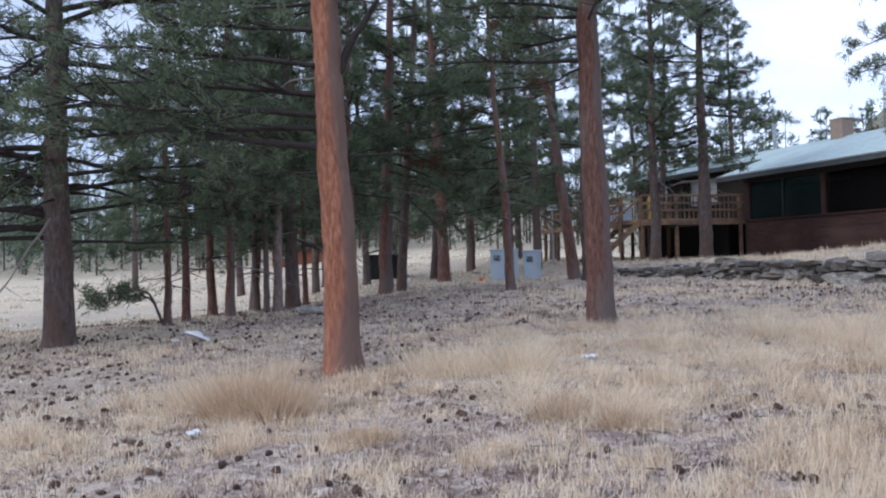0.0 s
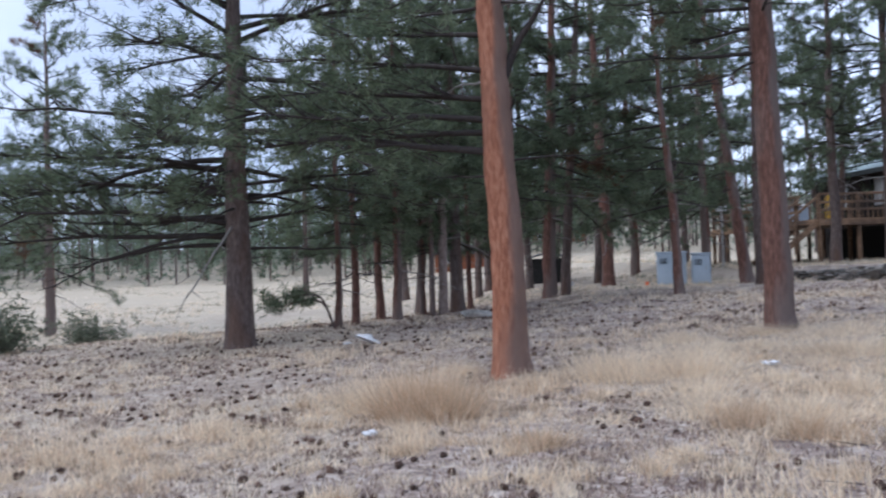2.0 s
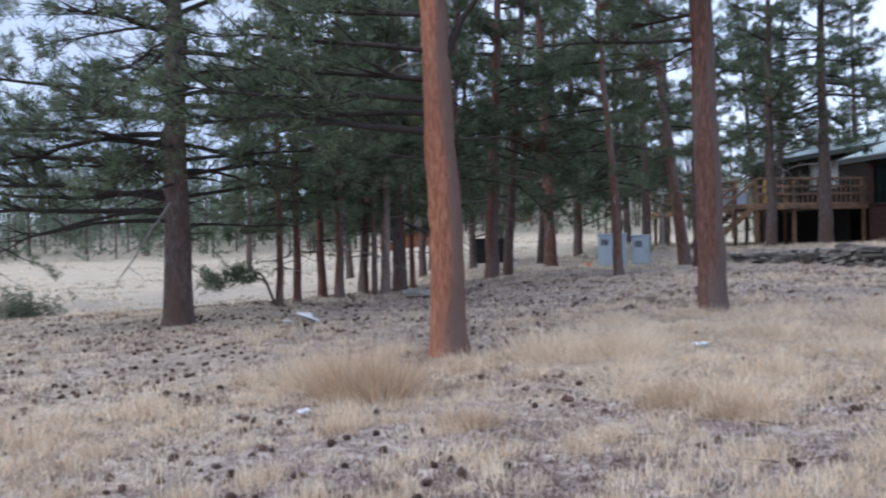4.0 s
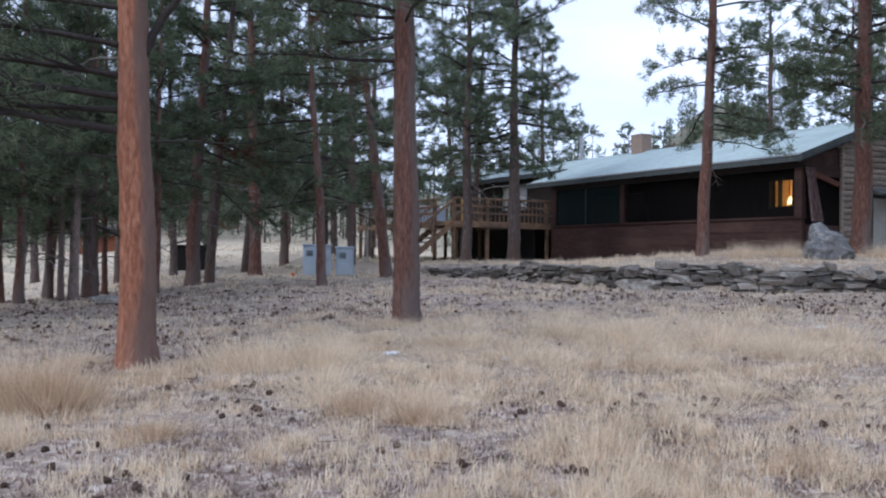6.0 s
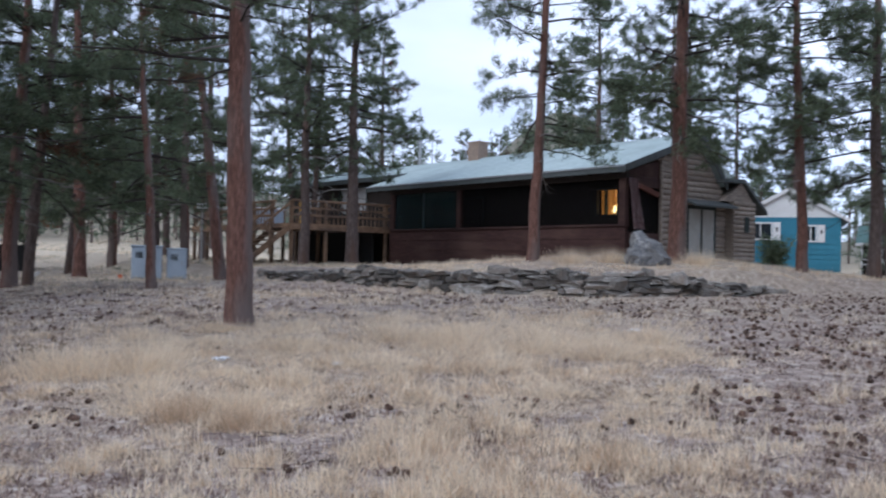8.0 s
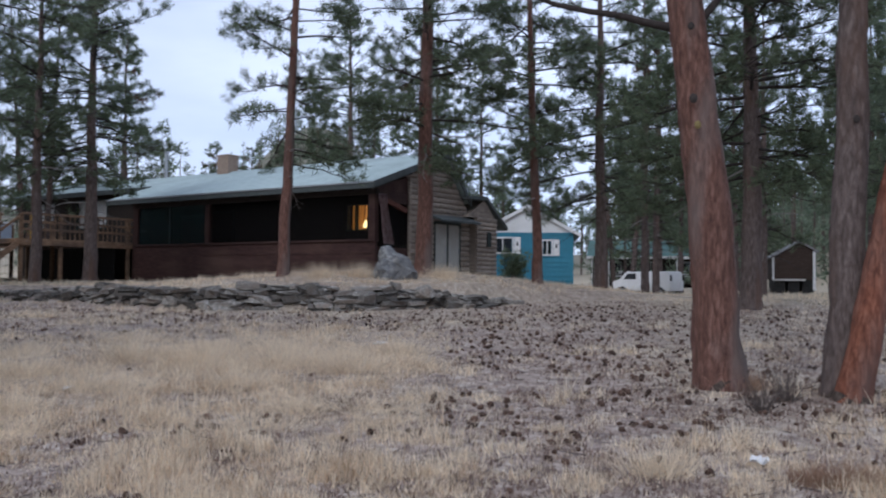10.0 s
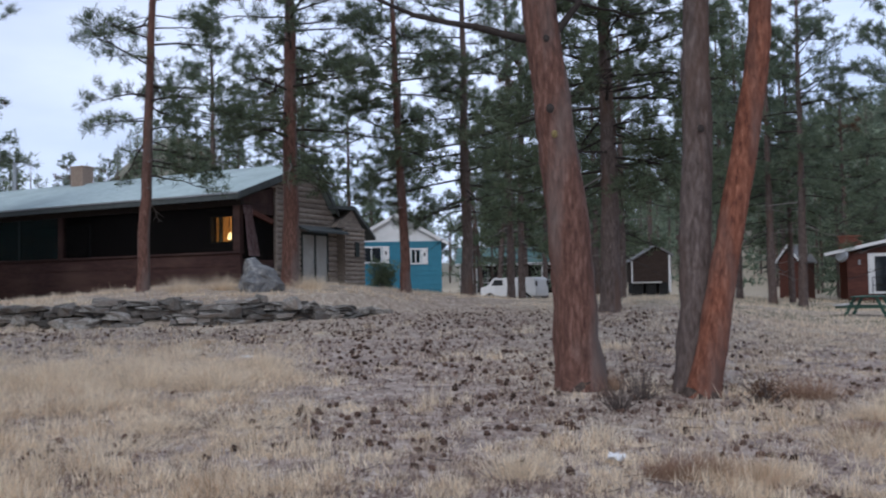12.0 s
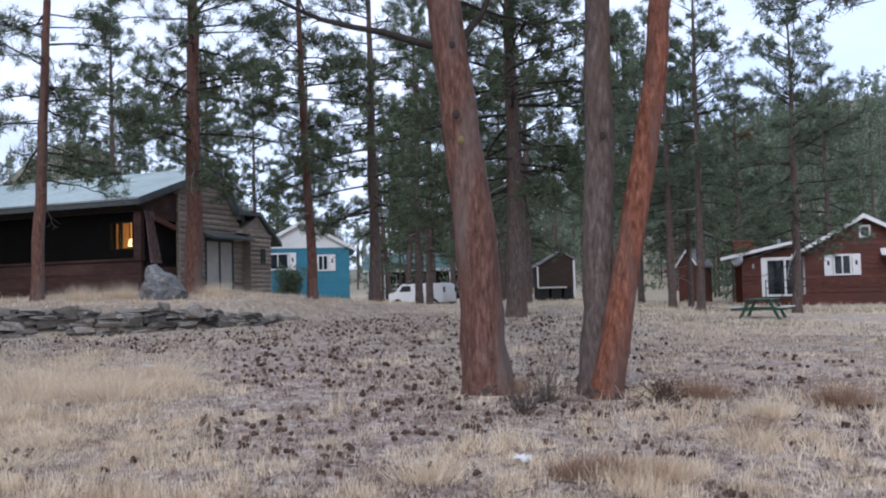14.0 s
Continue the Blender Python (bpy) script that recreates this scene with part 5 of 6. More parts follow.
bush(stand(4.75, 9.0), 6, (0.5, 0.6), None, "leafless brown shrub between the trunks", name="bare_shrub")

# the parked van
van = root("parked_van", pose(16.9, 49.4, ground_z(16.9, 49.4) - 0.03, 0, 0, -48), "white panel van parked beyond the rise", "van")
side = [(-1.75, 0.4), (-1.78, 0.92), (-1.35, 1.0), (-0.95, 1.42), (1.55, 1.46), (1.72, 1.36), (1.78, 0.9), (1.76, 0.4)]
shell = prism(side, "y", -0.78, 0.78)
bmesh.ops.bevel(shell, geom=shell.edges[:], offset=0.05, segments=2, affect="EDGES")
part("body", shell, WHITE, van)
part("windscreen", prism([(-1.32, 1.03), (-0.98, 1.38), (-0.96, 1.36), (-1.29, 1.02)], "y", -0.66, 0.66), GLASS, van)
for y in (-0.785, 0.785):
    part("door_window", prism([(-1.05, 1.02), (-0.82, 1.33), (-0.30, 1.34), (-0.30, 1.02)], "y", y - 0.006, y + 0.006), GLASS, van)
    part("tail_lamp", boxes((1.745, 1.80, y * 0.86 - 0.07, y * 0.86 + 0.07, 0.95, 1.25)), RUBBER, van)
    part("headlight", boxes((-1.81, -1.72, y * 0.75 - 0.14, y * 0.75 + 0.14, 0.66, 0.80)), METAL, van)
    for x in (-1.15, 1.15):
        wheel = part("wheel", rod((x, y * 0.95 - 0.09, 0.31), (x, y * 0.95 + 0.09, 0.31), 0.31, sides=18), RUBBER, van)
        part("rim", rod((x, y * 0.95 - 0.10, 0.31), (x, y * 0.95 + 0.10, 0.31), 0.19, sides=12), METAL, wheel)

# lodge with a white-railed porch beyond the drive
lodge = root("lodge", pose(26.0, 75.5, ground_z(26, 76) - 0.1, 0, 0, -18), "dark lodge with green roof and white porch rails", "house")
part("wall", boxes((-5, 5, 1.6, 8, -0.5, 2.7), bevel=0), DARKWALL, lodge)
part("roof", prism([(-0.2, 2.55), (4.6, 4.1), (8.4, 2.6), (8.4, 2.75), (4.6, 4.25), (-0.2, 2.7)], "x", -5.4, 5.4), GREENROOF, lodge)
part("porch_floor", boxes((-5, 5, 0, 1.6, 0.35, 0.5)), DARKWALL, lodge)
for z in (1.0, 1.38):
    part("rail", boxes((-5, 5, -0.03, 0.03, z, z + 0.08)), WHITE, lodge)
for k in range(8):
    part("porch_post", boxes((-5 + k * 1.414, -4.9 + k * 1.414, -0.05, 0.05, -0.3, 2.55)), WHITE, lodge)
part("eave_board", boxes((-5.4, 5.4, -0.26, -0.21, 2.5, 2.72)), WHITE, lodge)
for x in (-3.2, 0, 3.2):
    pane_window(lodge, x - 0.7, x + 0.7, 1.2, 2.3, 1.58)

# brown shed with a pale side
shed = root("shed", pose(25.12, 48.9, ground_z(25.1, 48.9), 0, 0, -20), "dark brown garden shed with white corner trim", "shed")
front = part("wall", prism([(-1.1, 0.78), (1.1, 0.78), (1.1, 2.38), (0.3, 2.86), (-1.1, 2.04)], "y", 0, 3), SHEDBROWN, shed)
for k in range(10):
    x = -1.1 + k * 0.22
    part("board", boxes((x + 0.008, x + 0.212, -0.022, -0.002, 0.80, min(2.04 + (x + 0.1 + 1.1) * 0.58, 2.86 - max(0, x - 0.2) * 0.6) - 0.06), bevel=0), SHEDBROWN, front)
part("roof", prism([(-1.28, 1.94), (0.3, 2.87), (1.28, 2.28), (1.28, 2.38), (0.3, 2.97), (-1.28, 2.04)], "y", -0.15, 3.15), SHINGLE, shed)
part("corner_trim", boxes((1.0, 1.13, -0.05, 0.14, 0.2, 2.36)), WHITE, shed)
part("corner_trim", boxes((-1.13, -1.05, -0.05, 0.08, 0.78, 2.02)), WHITE, shed)
part("sill_beam", boxes((-1.1, 0.6, -0.12, -0.03, 0.72, 0.82)), PALEWOOD, shed)
part("side_wall", boxes((1.102, 1.12, 0.14, 3.0, 0.78, 2.3), bevel=0), WHITE, shed, "white-painted side boards")
for x in (-0.75, 0, 0.75):
    part("skid", boxes((x - 0.3, x + 0.3, 0.05, 2.9, -0.2, 0.778)), BLACKWOOD, shed)

# red-brown cabin with white trim: x runs along its front, y to its back
CZ = 0.95
cabin = root("brown_cabin", pose(32.9, 40.3, CZ, 0, 0, -41), "red-brown boarded cabin with white trim and a brick chimney", "cabin")
main = part("wall", boxes((2.2, 8.0, 0, 7, -0.8, 2.35), bevel=0), CABIN, cabin)
part("gable", prism([(2.2, 2.35), (8.0, 2.35), (5.1, 3.95)], "y", 0.005, 6.99), CABIN, cabin)
siding(main, 2.2, 8.0, -0.01, -0.3, 2.35, 0.24, CABIN, (5.1, 3.95, 2.2, 8.0))
part("roof", prism([(1.6, 2.08), (5.1, 4.02), (8.6, 2.08), (8.6, 2.22), (5.1, 4.16), (1.6, 2.22)], "y", -0.4, 7.4), SHINGLE, cabin)
part("barge_board", prism([(1.55, 2.0), (5.1, 3.96), (8.65, 2.0), (8.65, 2.2), (5.1, 4.18), (1.55, 2.2)], "y", -0.46, -0.41), WHITE, cabin, "white barge boards")
wing = part("wing_wall", prism([(-1.0, -0.8), (2.2, -0.8), (2.2, 2.75), (-1.0, 2.1)], "y", 0.6, 6.0), CABIN, cabin)
siding(wing, -1.0, 2.18, 0.59, -0.3, 2.1, 0.24, CABIN)
part("wing_roof", prism([(-2.0, 2.08), (2.3, 2.98), (2.3, 3.1), (-2.0, 2.2)], "y", 0.2, 6.3), SHINGLE, cabin)
part("wing_barge", prism([(-2.05, 2.02), (2.3, 2.93), (2.3, 3.1), (-2.05, 2.19)], "y", 0.14, 0.19), WHITE, cabin)
door = part("patio_door", boxes((0.0, 0.32, 0.5, 0.58, 0.02, 2.12), (2.08, 2.4, 0.5, 0.58, 0.02, 2.12), (0.32, 2.08, 0.5, 0.58, 1.95, 2.12), (0.32, 2.08, 0.5, 0.58, 0.02, 0.14), (1.15, 1.25, 0.5, 0.58, 0.14, 1.95)), WHITE, cabin, "white-framed sliding glass door")
part("pane", boxes((0.33, 1.14, 0.55, 0.558, 0.15, 1.94), bevel=0), GLASS, door)
part("pane", boxes((1.26, 2.07, 0.55, 0.558, 0.15, 1.94), bevel=0), GLASS, door)
pane_window(cabin, 3.55, 4.45, 1.05, 2.15, -0.05, shutters=0.42)
pane_window(cabin, 4.85, 5.4, 2.95, 3.6, -0.05, bars=0)
part("porch_canopy", prism([(-0.9, 2.0), (0.0, 2.3), (0.0, 2.4), (-0.9, 2.1)], "x", 5.8, 8.4), WHITE, cabin)
part("deck_floor", boxes((1.8, 9.5, -1.7, -0.05, 0.0, 0.12)), CABIN, cabin)
part("deck_skirt", boxes((1.8, 9.5, -1.7, -1.64, -0.8, 0.0)), CABIN, cabin)
for k in range(9):
    part("deck_post", boxes((1.85 + k * 0.94, 1.93 + k * 0.94, -1.68, -1.6, 0.12, 0.95)), CABIN, cabin)
for z in (0.5, 0.88):
    part("deck_rail", boxes((1.8, 9.5, -1.68, -1.6, z, z + 0.07)), CABIN, cabin)
for z in (0.45, 0.85):
    part("stoop_rail", boxes((0.2, 1.8, -0.35, -0.30, z, z + 0.05)), BLACKWOOD, cabin)
for x in (0.2, 1.0, 1.75):
    part("stoop_post", boxes((x, x + 0.05, -0.35, -0.30, -0.6, 0.9)), BLACKWOOD, cabin)
stack = part("chimney", boxes((-1.5, -0.4, 3.0, 3.8, -0.8, 3.1)), BRICK, cabin, "square red brick chimney")
part("chimney_cap", boxes((-1.56, -0.34, 2.94, 3.86, 3.1, 3.2)), BRICK, stack)
part("vent_pipe", rod((0.9, 3.0, 2.4), (0.9, 3.0, 3.2), 0.09), METAL, cabin)
dish = part("satellite_dish", rod((-1.2, 0.35, 2.05), (-1.28, 0.22, 2.08), 0.36, 0.30, 18), METAL, cabin, "grey satellite dish")
part("dish_arm", rod((-1.1, 0.6, 1.9), (-1.22, 0.3, 2.05), 0.03), METAL, dish)
part("porch_lamp", boxes((-0.45, -0.35, 0.5, 0.59, 1.55, 1.8)), METAL, cabin)
annex = root("cabin_annex", pose(34.6, 49.4, 1.1, 0, 0, -52), "small red-brown outbuilding with a white-edged gable", "outbuilding")
part("wall", boxes((-1.3, 1.3, 0, 6, -0.8, 1.9), bevel=0), CABIN, annex)
part("gable", prism([(-1.3, 1.9), (1.3, 1.9), (0, 2.7)], "y", 0.005, 5.99), CABIN, annex)
part("roof", prism([(-1.6, 1.72), (0, 2.75), (1.6, 1.72), (1.6, 1.84), (0, 2.87), (-1.6, 1.84)], "y", -0.3, 6.3), SHINGLE, annex)
part("barge_board", prism([(-1.65, 1.66), (0, 2.7), (1.65, 1.66), (1.65, 1.84), (0, 2.88), (-1.65, 1.84)], "y", -0.36, -0.31), WHITE, annex)

# picnic table
table = root("picnic_table", stand(19.73, 23.98, 42, 0.03), "dark green picnic table with pale benches on dry grass", "picnic table")
for k in range(4):
    part("top_plank", boxes((-0.9, 0.9, -0.38 + k * 0.19, -0.38 + k * 0.19 + 0.18, 0.70, 0.74)), TABLEGREEN, table)
for y in (-0.72, 0.72):
    part("bench", boxes((-0.9, 0.9, y - 0.14, y + 0.14, 0.42, 0.46)), PALEWOOD, table)
for x in (-0.6, 0.6):
    part("cross_beam", boxes((x - 0.03, x + 0.03, -0.85, 0.85, 0.34, 0.42)), TABLEGREEN, table)
    for s in (-1, 1):
        part("leg", bar((x, s * 0.3, 0.70), (x, s * 0.62, -0.05), 0.06, 0.09), TABLEGREEN, table)

# orange-brown log cabins in the wood
for x, y, turn, ln in ((-55.0, 69.0, 38, 10), (-60.0, 92.0, 33, 9)):
    hut2 = root("log_cabin", pose(x, y, ground_z(x, y), 0, 0, turn), "orange-brown log cabin half hidden by pines", "cabin", "log cabins")
    wall2 = part("wall", boxes((-ln / 2, ln / 2, 0, 5, -0.5, 2.3), bevel=0), RUSTCABIN, hut2)
    siding(wall2, -ln / 2, ln / 2, -0.005, 0.0, 2.3, 0.33, RUSTCABIN)
    part("roof", prism([(-0.7, 2.15), (2.5, 3.5), (5.7, 2.15), (5.7, 2.28), (2.5, 3.63), (-0.7, 2.28)], "x", -ln / 2 - 0.5, ln / 2 + 0.5), SOFFIT, hut2)
    for k in range(3):
        if k == 1:
            continue
        pane_window(hut2, -ln / 3 + k * ln / 3 - 0.5, -ln / 3 + k * ln / 3 + 0.5, 0.9, 1.8, -0.04)

for ob in [o for o in scene.objects if o.name.startswith("log_cabin")]:
    ob.scale = (0.7, 0.7, 0.62)
annex.scale = (0.45, 0.55, 1.0)
table.scale = (1.1, 1.0, 0.9)

# lattice mast on the hill behind the long house
mast = root("lattice_mast", pose(0.8, 60.0, ground_z(0.8, 60), 0, 0, 20), "thin grey lattice radio mast", "mast")
for k in range(3):
    a = k * 2.094
    part("mast_leg", rod((0.55 * math.cos(a), 0.55 * math.sin(a), -0.3), (0.18 * math.cos(a), 0.18 * math.sin(a), 12.5), 0.035, 0.03, 5), METAL, mast)
for j in range(16):
    z, w = j * 0.78, 0.55 - 0.37 * j / 16
    for k in range(3):
        a, b = k * 2.094, (k + 1) * 2.094
        part("mast_brace", rod((w * math.cos(a), w * math.sin(a), z), (w * math.cos(b), w * math.sin(b), z + 0.75), 0.016, sides=4), METAL, mast)

# bent sapling at the edge of the slope
bent = root("bent_sapling", stand(-15.01, 13.84, 47), "thin bent sapling with drooping green tips", "sapling")
rs = np.random.default_rng(77)
SIZE = 0.0124
tips = Pile()
for way, thick in ((((0, 0), (-5, 12), (-11, 28), (-17, 46), (-23, 58), (-28, 64), (-42, 68), (-66, 65), (-92, 64), (-120, 60)), 0.036), (((-16, 44), (-24, 52), (-38, 58), (-54, 58), (-72, 54), (-92, 48), (-112, 46)), 0.030)):
    way = np.array([(x * SIZE, 0.12 * math.sin(i), z * SIZE) for i, (x, z) in enumerate(way)])
    quick("trunk" if thick > 0.035 else "limb", *tube(way, thick * (1 - 0.75 * np.linspace(0, 1, len(way))), 7), BARK_GREY, bent, smooth=True)
    cc = way[-4:].repeat(14, 0) + rs.normal(size=(56, 3)) * (0.22, 0.25, 0.09)
    tufts(tips, cc, rs.normal(size=cc.shape) * 0.3, rs, 14, 0.19, 0.02)
tagged(quick("needles", *tips.arrays(), NEEDLES, bent), kind="stuff")


# scraps of paper and pale rubbish on the ground
def scrap(x, y, w, d, h, turn, seed, label="crumpled white scrap of paper on the ground"):
    r = random.Random(seed)
    bm = bmesh.new()
    bmesh.ops.create_grid(bm, x_segments=6, y_segments=5, size=0.5)
    for v in bm.verts:
        v.co = Vector((v.co.x * w + r.uniform(-0.1, 0.1) * w, v.co.y * d + r.uniform(-0.1, 0.1) * d, r.uniform(0.05, 1) * h))
    bmesh.ops.solidify(bm, geom=bm.faces[:], thickness=0.006)
    ob = part("paper_scrap", bm, PAPER, None, label)
    tagged(ob, category="litter", group="scraps of litter").matrix_world = stand(x, y, turn, -0.03)


scrap(-5.92, 5.69, 0.11, 0.09, 0.05, 20, 1)
scrap(-4.23, 10.39, 0.18, 0.14, 0.05, 70, 2)
scrap(-2.76, 10.28, 0.10, 0.10, 0.04, 10, 3)
scrap(0.78, 14.31, 0.20, 0.16, 0.05, 33, 4)
scrap(3.19, 6.3, 0.10, 0.12, 0.06, 50, 5)
scrap(-12.05, 11.3, 0.12, 0.12, 0.05, 50, 6)
scrap(-18.3, 28.3, 0.34, 0.3, 0.2, 50, 7)
lid = root("broken_lid", stand(-11.83, 11.6, 40, -0.02), "dirty white broken lid lying on litter", "litter", "scraps of litter")
part("plate", rod((0, 0, 0.05), (0.02, 0.01, 0.10), 0.24, 0.20, 14), PAPER, lid)
part("knob", rod((0, 0, 0.10), (0.01, 0, 0.16), 0.10, 0.07, 10), PAPER, lid)


# ---- dry grass, cones and twigs on the ground ----
def patchy(x, y, size, seed):
    return noise.fractal(Vector((x / size + seed, y / size - seed, seed)), 1.0, 2.0, 3)


def grass_cover(x, y):
    """How thick the dry grass stands (0 to 1)."""
    r, az = math.hypot(x, y), math.degrees(math.atan2(x, y))
    b = behind_wall(x, y)
    g = 0.55 + 0.8 * patchy(x, y, 2.2, 1.3) + 1.7 * patchy(x, y, 0.38, 4.1)
    lawn = ease(-34, -24, az) * (1 - ease(3, 10, az)) * ease(6.5, 10, r) * (1 - ease(15.5, 18.5, r))
    g += 0.75 * lawn
    g -= 0.85 * ease(4, 9, az) * (1 - ease(29, 35, az)) * ease(8, 10.5, r) * (1 - ease(24, 27, r))
    g -= 0.42 * (1 - ease(-33, -24, az)) * ease(10.5, 13, r) * (1 - ease(24, 30, r))
    g -= 0.25 * ease(16.5, 18.5, r) * (1 - ease(-0.2, 0.4, b))
    g -= 0.22 * (1 - ease(-40, -28, az)) * (1 - ease(5.5, 8, r))
    g -= 0.40 * ease(6, 14, az) * (1 - ease(7.5, 10, r))
    if 0.3 < b < 9 and r > 20:
        g += 0.45
    g += 0.8 * ease(29, 36, az) * ease(13, 19, r)
    g += 0.5 * (1 - ease(-58, -50, az)) * ease(19, 24, r)
    return g


def blades(x, y, z, rng, length, width, spread):
    n = len(x)
    az, tilt = rng.uniform(0, 2 * np.pi, n), np.abs(rng.normal(0, spread, n))
    d = np.stack([np.cos(az) * np.sin(tilt), np.sin(az) * np.sin(tilt), np.cos(tilt)], -1)
    a2 = rng.uniform(0, 2 * np.pi, n)
    side = np.stack([np.cos(a2), np.sin(a2), 0 * a2], -1) * (width / 2)[:, None]
    p = np.stack([x, y, z - 0.01], -1)
    return np.stack([p - side, p + side, p + d * length[:, None]], 1).reshape(-1, 3)


def grass_field(name, label, seed, tries, material, shift, tall, reach):
    rng = np.random.default_rng(seed)
    xs, ys, zs, hs = [], [], [], []
    for k in range(tries):
        az, r = rng.uniform(-68, 48), 2.6 * math.exp(rng.uniform(0, math.log(reach / 2.6)) ** 1.0)
        x, y = r * math.sin(radians(az)), r * math.cos(radians(az))
        g = grass_cover(x, y) + shift
        if rng.random() > g:
            continue
        if math.hypot(x, y) > 26.5 and abs(-0.743 * (x - 1.25) + 0.669 * (y - 32) - 6) < 8 and 0.669 * (x - 1.25) + 0.743 * (y - 32) > -0.2:
            continue
        xs.append(x), ys.append(y), zs.append(ground_z(x, y)), hs.append(tall * (0.4 + 1.5 * max(0, patchy(x, y, 0.7, 9.4) + 0.25)) * rng.uniform(0.6, 1.3) * (0.5 if az > 27 and r > 11 else 1))
    n = 11
    x, y, z, h = (np.repeat(np.array(q), n) for q in (xs, ys, zs, hs))
    far = 1 + np.hypot(x, y) / 14
    x, y = x + rng.normal(size=len(x)) * 0.036 * far, y + rng.normal(size=len(x)) * 0.036 * far
    v = blades(x, y, z, rng, h * rng.uniform(0.5, 1.15, len(x)), 0.0075 * far * rng.uniform(0.7, 1.3, len(x)), 1.15)
    ob = quick(name, v, np.arange(len(v)).reshape(-1, 3), material)
    return tagged(ob, label, "grass", kind="stuff")


grass_field("dry_grass", "pale straw-coloured dry grass", 1, 70000, STRAW, 0.0, 0.12, 40)
grass_field("tawny_grass", "tawny golden dry grass in patches", 2, 30000, GOLD, -0.50, 0.12, 30)


def clump(x, y, w, h, seed, material, label):
    """One bunch of grass with blades that fan out from its crown."""
    rng = np.random.default_rng(seed)
    n = 820
    px, py = rng.normal(size=n) * w * 0.24, rng.normal(size=n) * w * 0.24
    ob = root("grass_clump", stand(x, y, 0, 0.02), label, "grass clump", "bunches of grass")
    v = blades(px, py, np.zeros(n), rng, h * rng.uniform(0.4, 1.1, n), 0.0075 * rng.uniform(0.7, 1.4, n), 0.75)
    v[2::3, :2] += np.stack([px, py], -1) * 0.7
    tagged(quick("tuft", v, np.arange(len(v)).reshape(-1, 3), material, ob), kind="stuff")


for i, (x, y, w, h, mat) in enumerate((
        (-6.1, 6.75, 0.8, 0.66, GOLD), (-6.5, 6.95, 0.75, 0.60, STRAW), (-5.8, 6.6, 0.55, 0.54, GOLD), (-6.85, 6.9, 0.7, 0.46, STRAW), (-6.3, 6.6, 0.6, 0.5, GOLD), (-7.2, 6.95, 0.6, 0.36, STRAW), (-5.25, 9.2, 1.0, 0.56, STRAW), (-4.75, 9.6, 0.9, 0.54, STRAW), (-5.7, 9.3, 0.8, 0.48, STRAW),
        (-3.25, 7.3, 0.4, 0.24, GOLD), (-2.6, 7.1, 0.4, 0.24, GOLD), (-4.4, 6.0, 0.4, 0.22, GOLD), (-1.6, 12.6, 0.9, 0.42, STRAW), (-0.6, 12.2, 0.9, 0.42, STRAW), (-2.6, 12.9, 0.9, 0.4, STRAW), (-3.6, 11.6, 0.8, 0.36, STRAW),
        (0.3, 11.6, 0.8, 0.36, STRAW), (-1.0, 10.4, 0.7, 0.32, STRAW), (1.0, 13.2, 0.8, 0.36, STRAW), (-7.6, 9.0, 0.4, 0.26, STRAW), (-0.4, 24.3, 0.7, 0.5, STRAW), (2.9, 24.9, 0.7, 0.5, STRAW), (0.6, 24.5, 0.7, 0.5, STRAW),
        (5.4, 6.4, 0.5, 0.2, STRAW), (3.9, 5.5, 0.4, 0.22, GOLD), (2.4, 6.2, 0.4, 0.24, STRAW), (6.2, 7.2, 0.4, 0.28, STRAW),
        (6.42, 8.51, 0.55, 0.3, WEED), (5.6, 6.59, 0.4, 0.2, WEED), (3.62, 5.77, 0.35, 0.22, WEED), (7.33, 7.45, 0.6, 0.36, WEED), (3.34, 5.81, 0.3, 0.18, WEED), (4.66, 9.85, 0.4, 0.25, WEED))):
    clump(x, y, w, h, 100 + i, mat, "golden dry bunch grass" if mat is GOLD else "brown withered weeds with thin stems" if mat is WEED else "pale dry bunch grass on the lawn")


lawn = np.random.default_rng(55)
for i in range(46):
    a, r = radians(lawn.uniform(-28, 5)), lawn.uniform(8.0, 16)
    clump(r * math.sin(a), r * math.cos(a), lawn.uniform(0.5, 1.1), lawn.uniform(0.16, 0.30), 300 + i, STRAW, "pale dry bunch grass on the lawn")


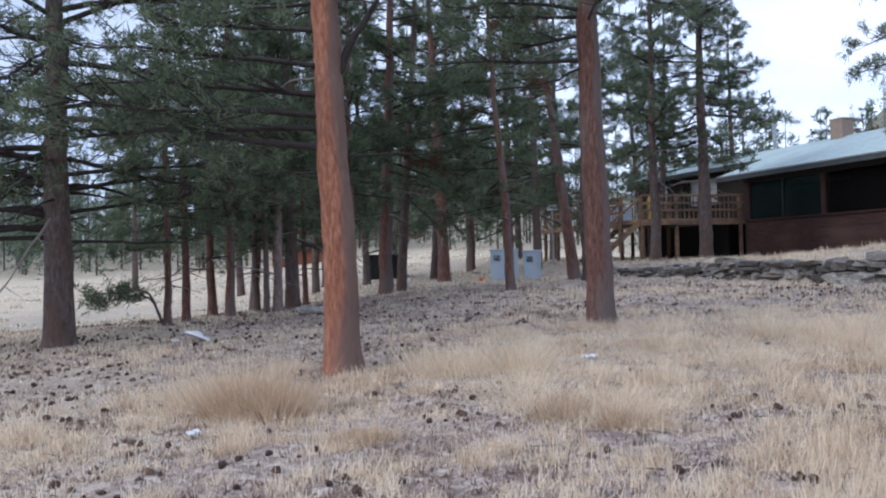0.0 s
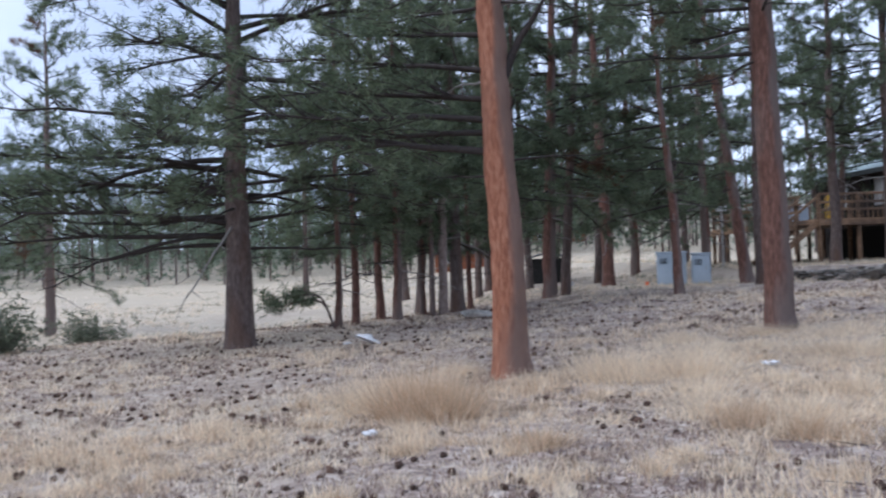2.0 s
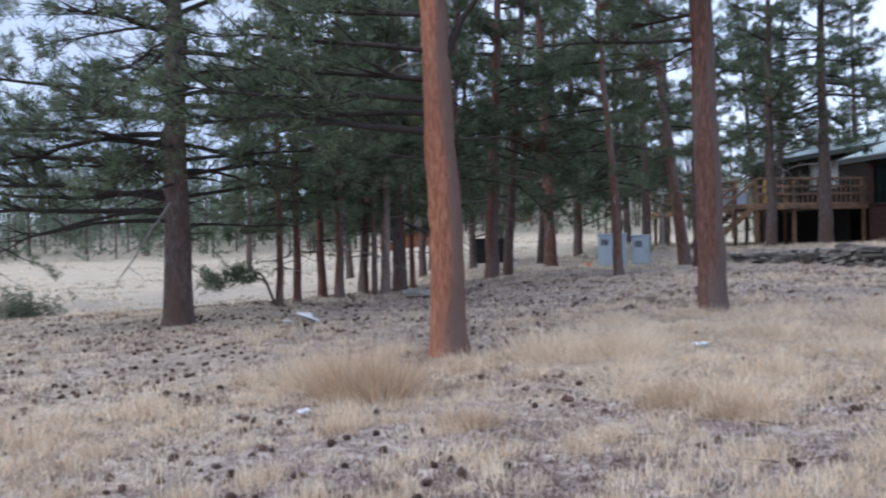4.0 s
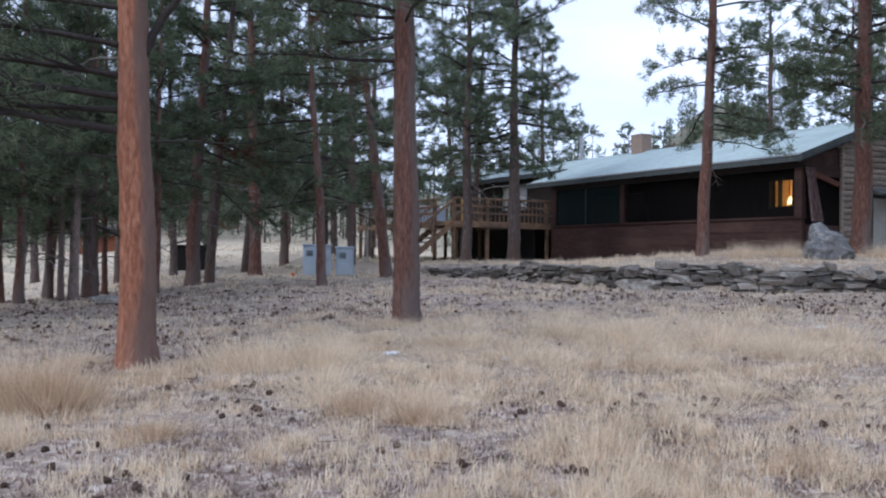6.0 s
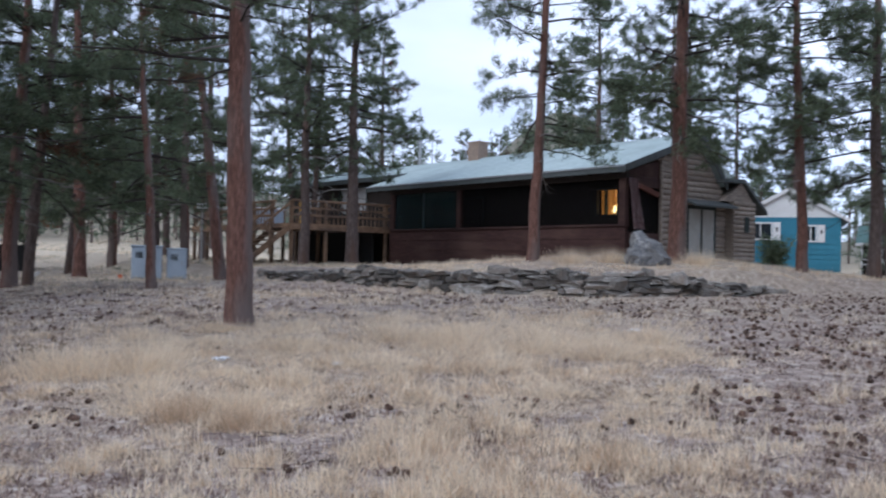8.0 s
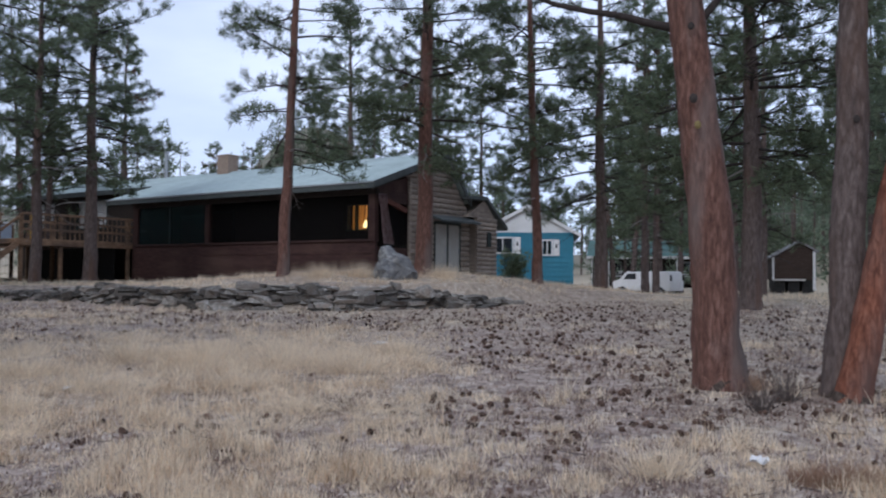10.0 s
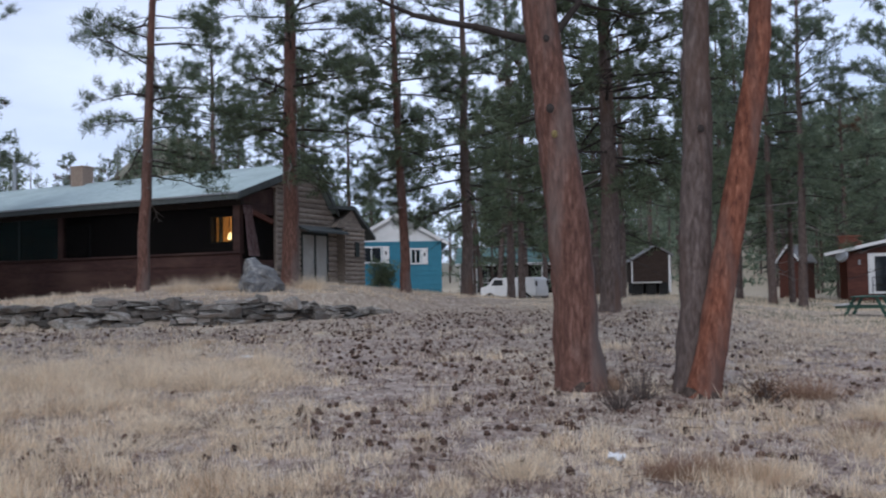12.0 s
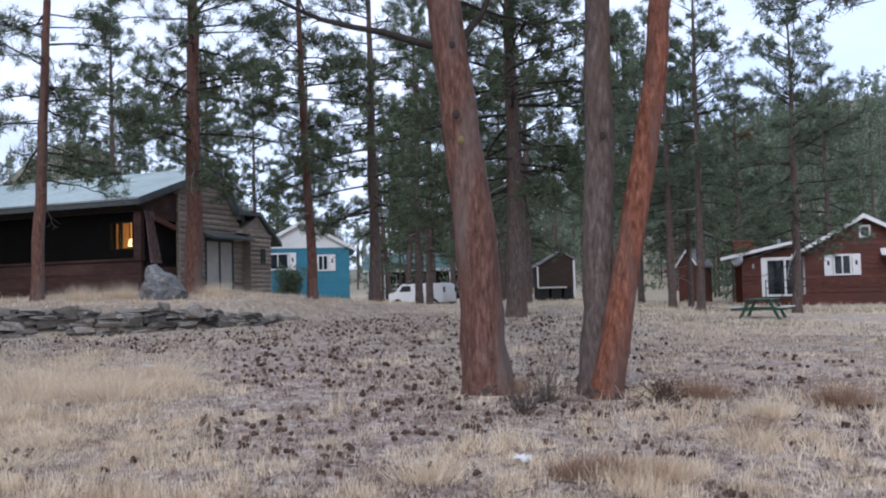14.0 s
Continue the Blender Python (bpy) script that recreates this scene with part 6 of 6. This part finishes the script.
def cones():
    """Fallen pine cones: small scaly lumps."""
    rng = np.random.default_rng(9)
    pile, made, tries = Pile(), 0, 0
    ring = np.arange(6) * 2 * np.pi / 6
    while made < 2300 and tries < 60000:
        tries += 1
        az, r = rng.uniform(-66, 46), rng.uniform(3.2, 24) ** 1.0
        x, y = r * math.sin(radians(az)), r * math.cos(radians(az))
        g = 0.50 - grass_cover(x, y) + 1.9 * patchy(x, y, 0.9, 7.7)
        if rng.random() > g or behind_wall(x, y) > -0.3:
            continue
        made += 1
        s = rng.uniform(0.016, 0.036)
        prof = np.array([(0.15, -1.2), (0.95, -0.7), (0.7, -0.45), (1.05, -0.1), (0.72, 0.15), (0.8, 0.5), (0.1, 1.15)])
        v = np.stack([np.outer(prof[:, 0], np.cos(ring)), np.outer(prof[:, 0], np.sin(ring)), np.repeat(prof[:, 1:2], 6, 1)], -1).reshape(-1, 3) * s
        v *= 1 + 0.12 * rng.normal(size=(len(v), 1))
        m = np.array(Euler((rng.uniform(0.8, 2.2), 0, rng.uniform(0, 6.28))).to_matrix())
        i, j = np.arange(6)[:, None] * 6, np.arange(6)[None]
        f = np.stack([i + j, i + (j + 1) % 6, i + 6 + (j + 1) % 6, i + 6 + j], -1).reshape(-1, 4)
        pile.add(v @ m.T + (x, y, ground_z(x, y) + s * 0.7), f)
    tagged(quick("pine_cones", *pile.arrays(), CONE), "scattered dark brown pine cones", "pine cones", kind="stuff")


def twigs():
    rng = np.random.default_rng(10)
    pile = Pile()
    for k in range(380):
        az, r = rng.uniform(-66, 46), rng.uniform(4, 24)
        x, y = r * math.sin(radians(az)), r * math.cos(radians(az))
        if behind_wall(x, y) > -0.4:
            continue
        ln, a = rng.uniform(0.08, 0.28), rng.uniform(0, 6.28)
        pts = [(x + math.cos(a) * ln * t + rng.normal() * 0.01, y + math.sin(a) * ln * t, ground_z(x, y) + 0.015 + 0.02 * t) for t in (0, 0.5, 1)]
        pile.add(*tube(pts, [0.005, 0.004, 0.002], 4))
    tagged(quick("fallen_twigs", *pile.arrays(), TWIG), "thin brown twigs lying in the litter", "twigs", kind="stuff")


cones()
twigs()


def litter(name, label, seed, material, on_grass):
    """Short stubble or fallen needles, strewn loosely over the near ground."""
    rng = np.random.default_rng(seed)
    az, r = np.radians(rng.uniform(-68, 48, 52000)), 2.8 * np.exp(rng.uniform(0, math.log(26 / 2.8), 52000))
    x, y = r * np.sin(az), r * np.cos(az)
    keep = [k for k in range(len(x)) if patchy(x[k], y[k], 0.5, 5.5) + 0.5 * patchy(x[k], y[k], 0.16, 3.3) > rng.normal() * 0.25 + (0.36 - 0.45 * grass_cover(x[k], y[k]) if on_grass else 0.9 * grass_cover(x[k], y[k]) - 0.55) and behind_wall(x[k], y[k]) < -0.35]
    x, y = x[keep], y[keep]
    z = np.array([ground_z(a, b) for a, b in zip(x, y)])
    x, y, z = (np.repeat(q, 4) for q in (x, y, z))
    far = 1 + np.hypot(x, y) / 9
    x, y = x + rng.normal(size=len(x)) * 0.02 * far, y + rng.normal(size=len(x)) * 0.02 * far
    v = blades(x, y, z + 0.008, rng, 0.036 * far ** 0.5 * rng.uniform(0.5, 1.3, len(x)), 0.010 * far * rng.uniform(0.7, 1.4, len(x)), 1.0 if on_grass else 1.6)
    tagged(quick(name, v, np.arange(len(v)).reshape(-1, 3), material), label, "litter", kind="stuff")


litter("dry_stubble", "short pale stubble between the tufts", 77, LITTER, True)
litter("needle_litter", "fallen brown pine needles under the trees", 78, FALLEN, False)


def meadow(name, label, seed, tries, material, bar, east):
    """Rough grass and low scrub on the open meadow below the slope and along the drive."""
    rng = np.random.default_rng(seed)
    xs, ys, zs = [], [], []
    for k in range(tries):
        az, r = (rng.uniform(-80, -14), rng.uniform(20, 120)) if k % 3 else (rng.uniform(22, 48), rng.uniform(16, 60))
        x, y = r * math.sin(radians(az)), r * math.cos(radians(az))
        if patchy(x, y, 7.0, 2.2) + 0.2 * rng.normal() > bar and (r > 26 or az < -55 or az > east):
            xs.append(x), ys.append(y), zs.append(ground_z(x, y))
    x, y, z = (np.repeat(np.array(q), 9) for q in (xs, ys, zs))
    x, y = x + rng.normal(size=len(x)) * 0.16, y + rng.normal(size=len(x)) * 0.16
    near = np.minimum(1.0, np.hypot(x, y) / 45)
    v = blades(x, y, z, rng, 0.20 * near * rng.uniform(0.4, 1.3, len(x)), 0.035 * near * rng.uniform(0.6, 1.4, len(x)), 0.9)
    tagged(quick(name, v, np.arange(len(v)).reshape(-1, 3), material), label, "grass", kind="stuff")


meadow("meadow_grass", "rough pale grass on the open meadow", 12, 24000, STRAW, -0.05, 27)
meadow("meadow_scrub", "low grey-green scrub dotted over the meadow", 13, 13000, SAGE, 0.16, 50)
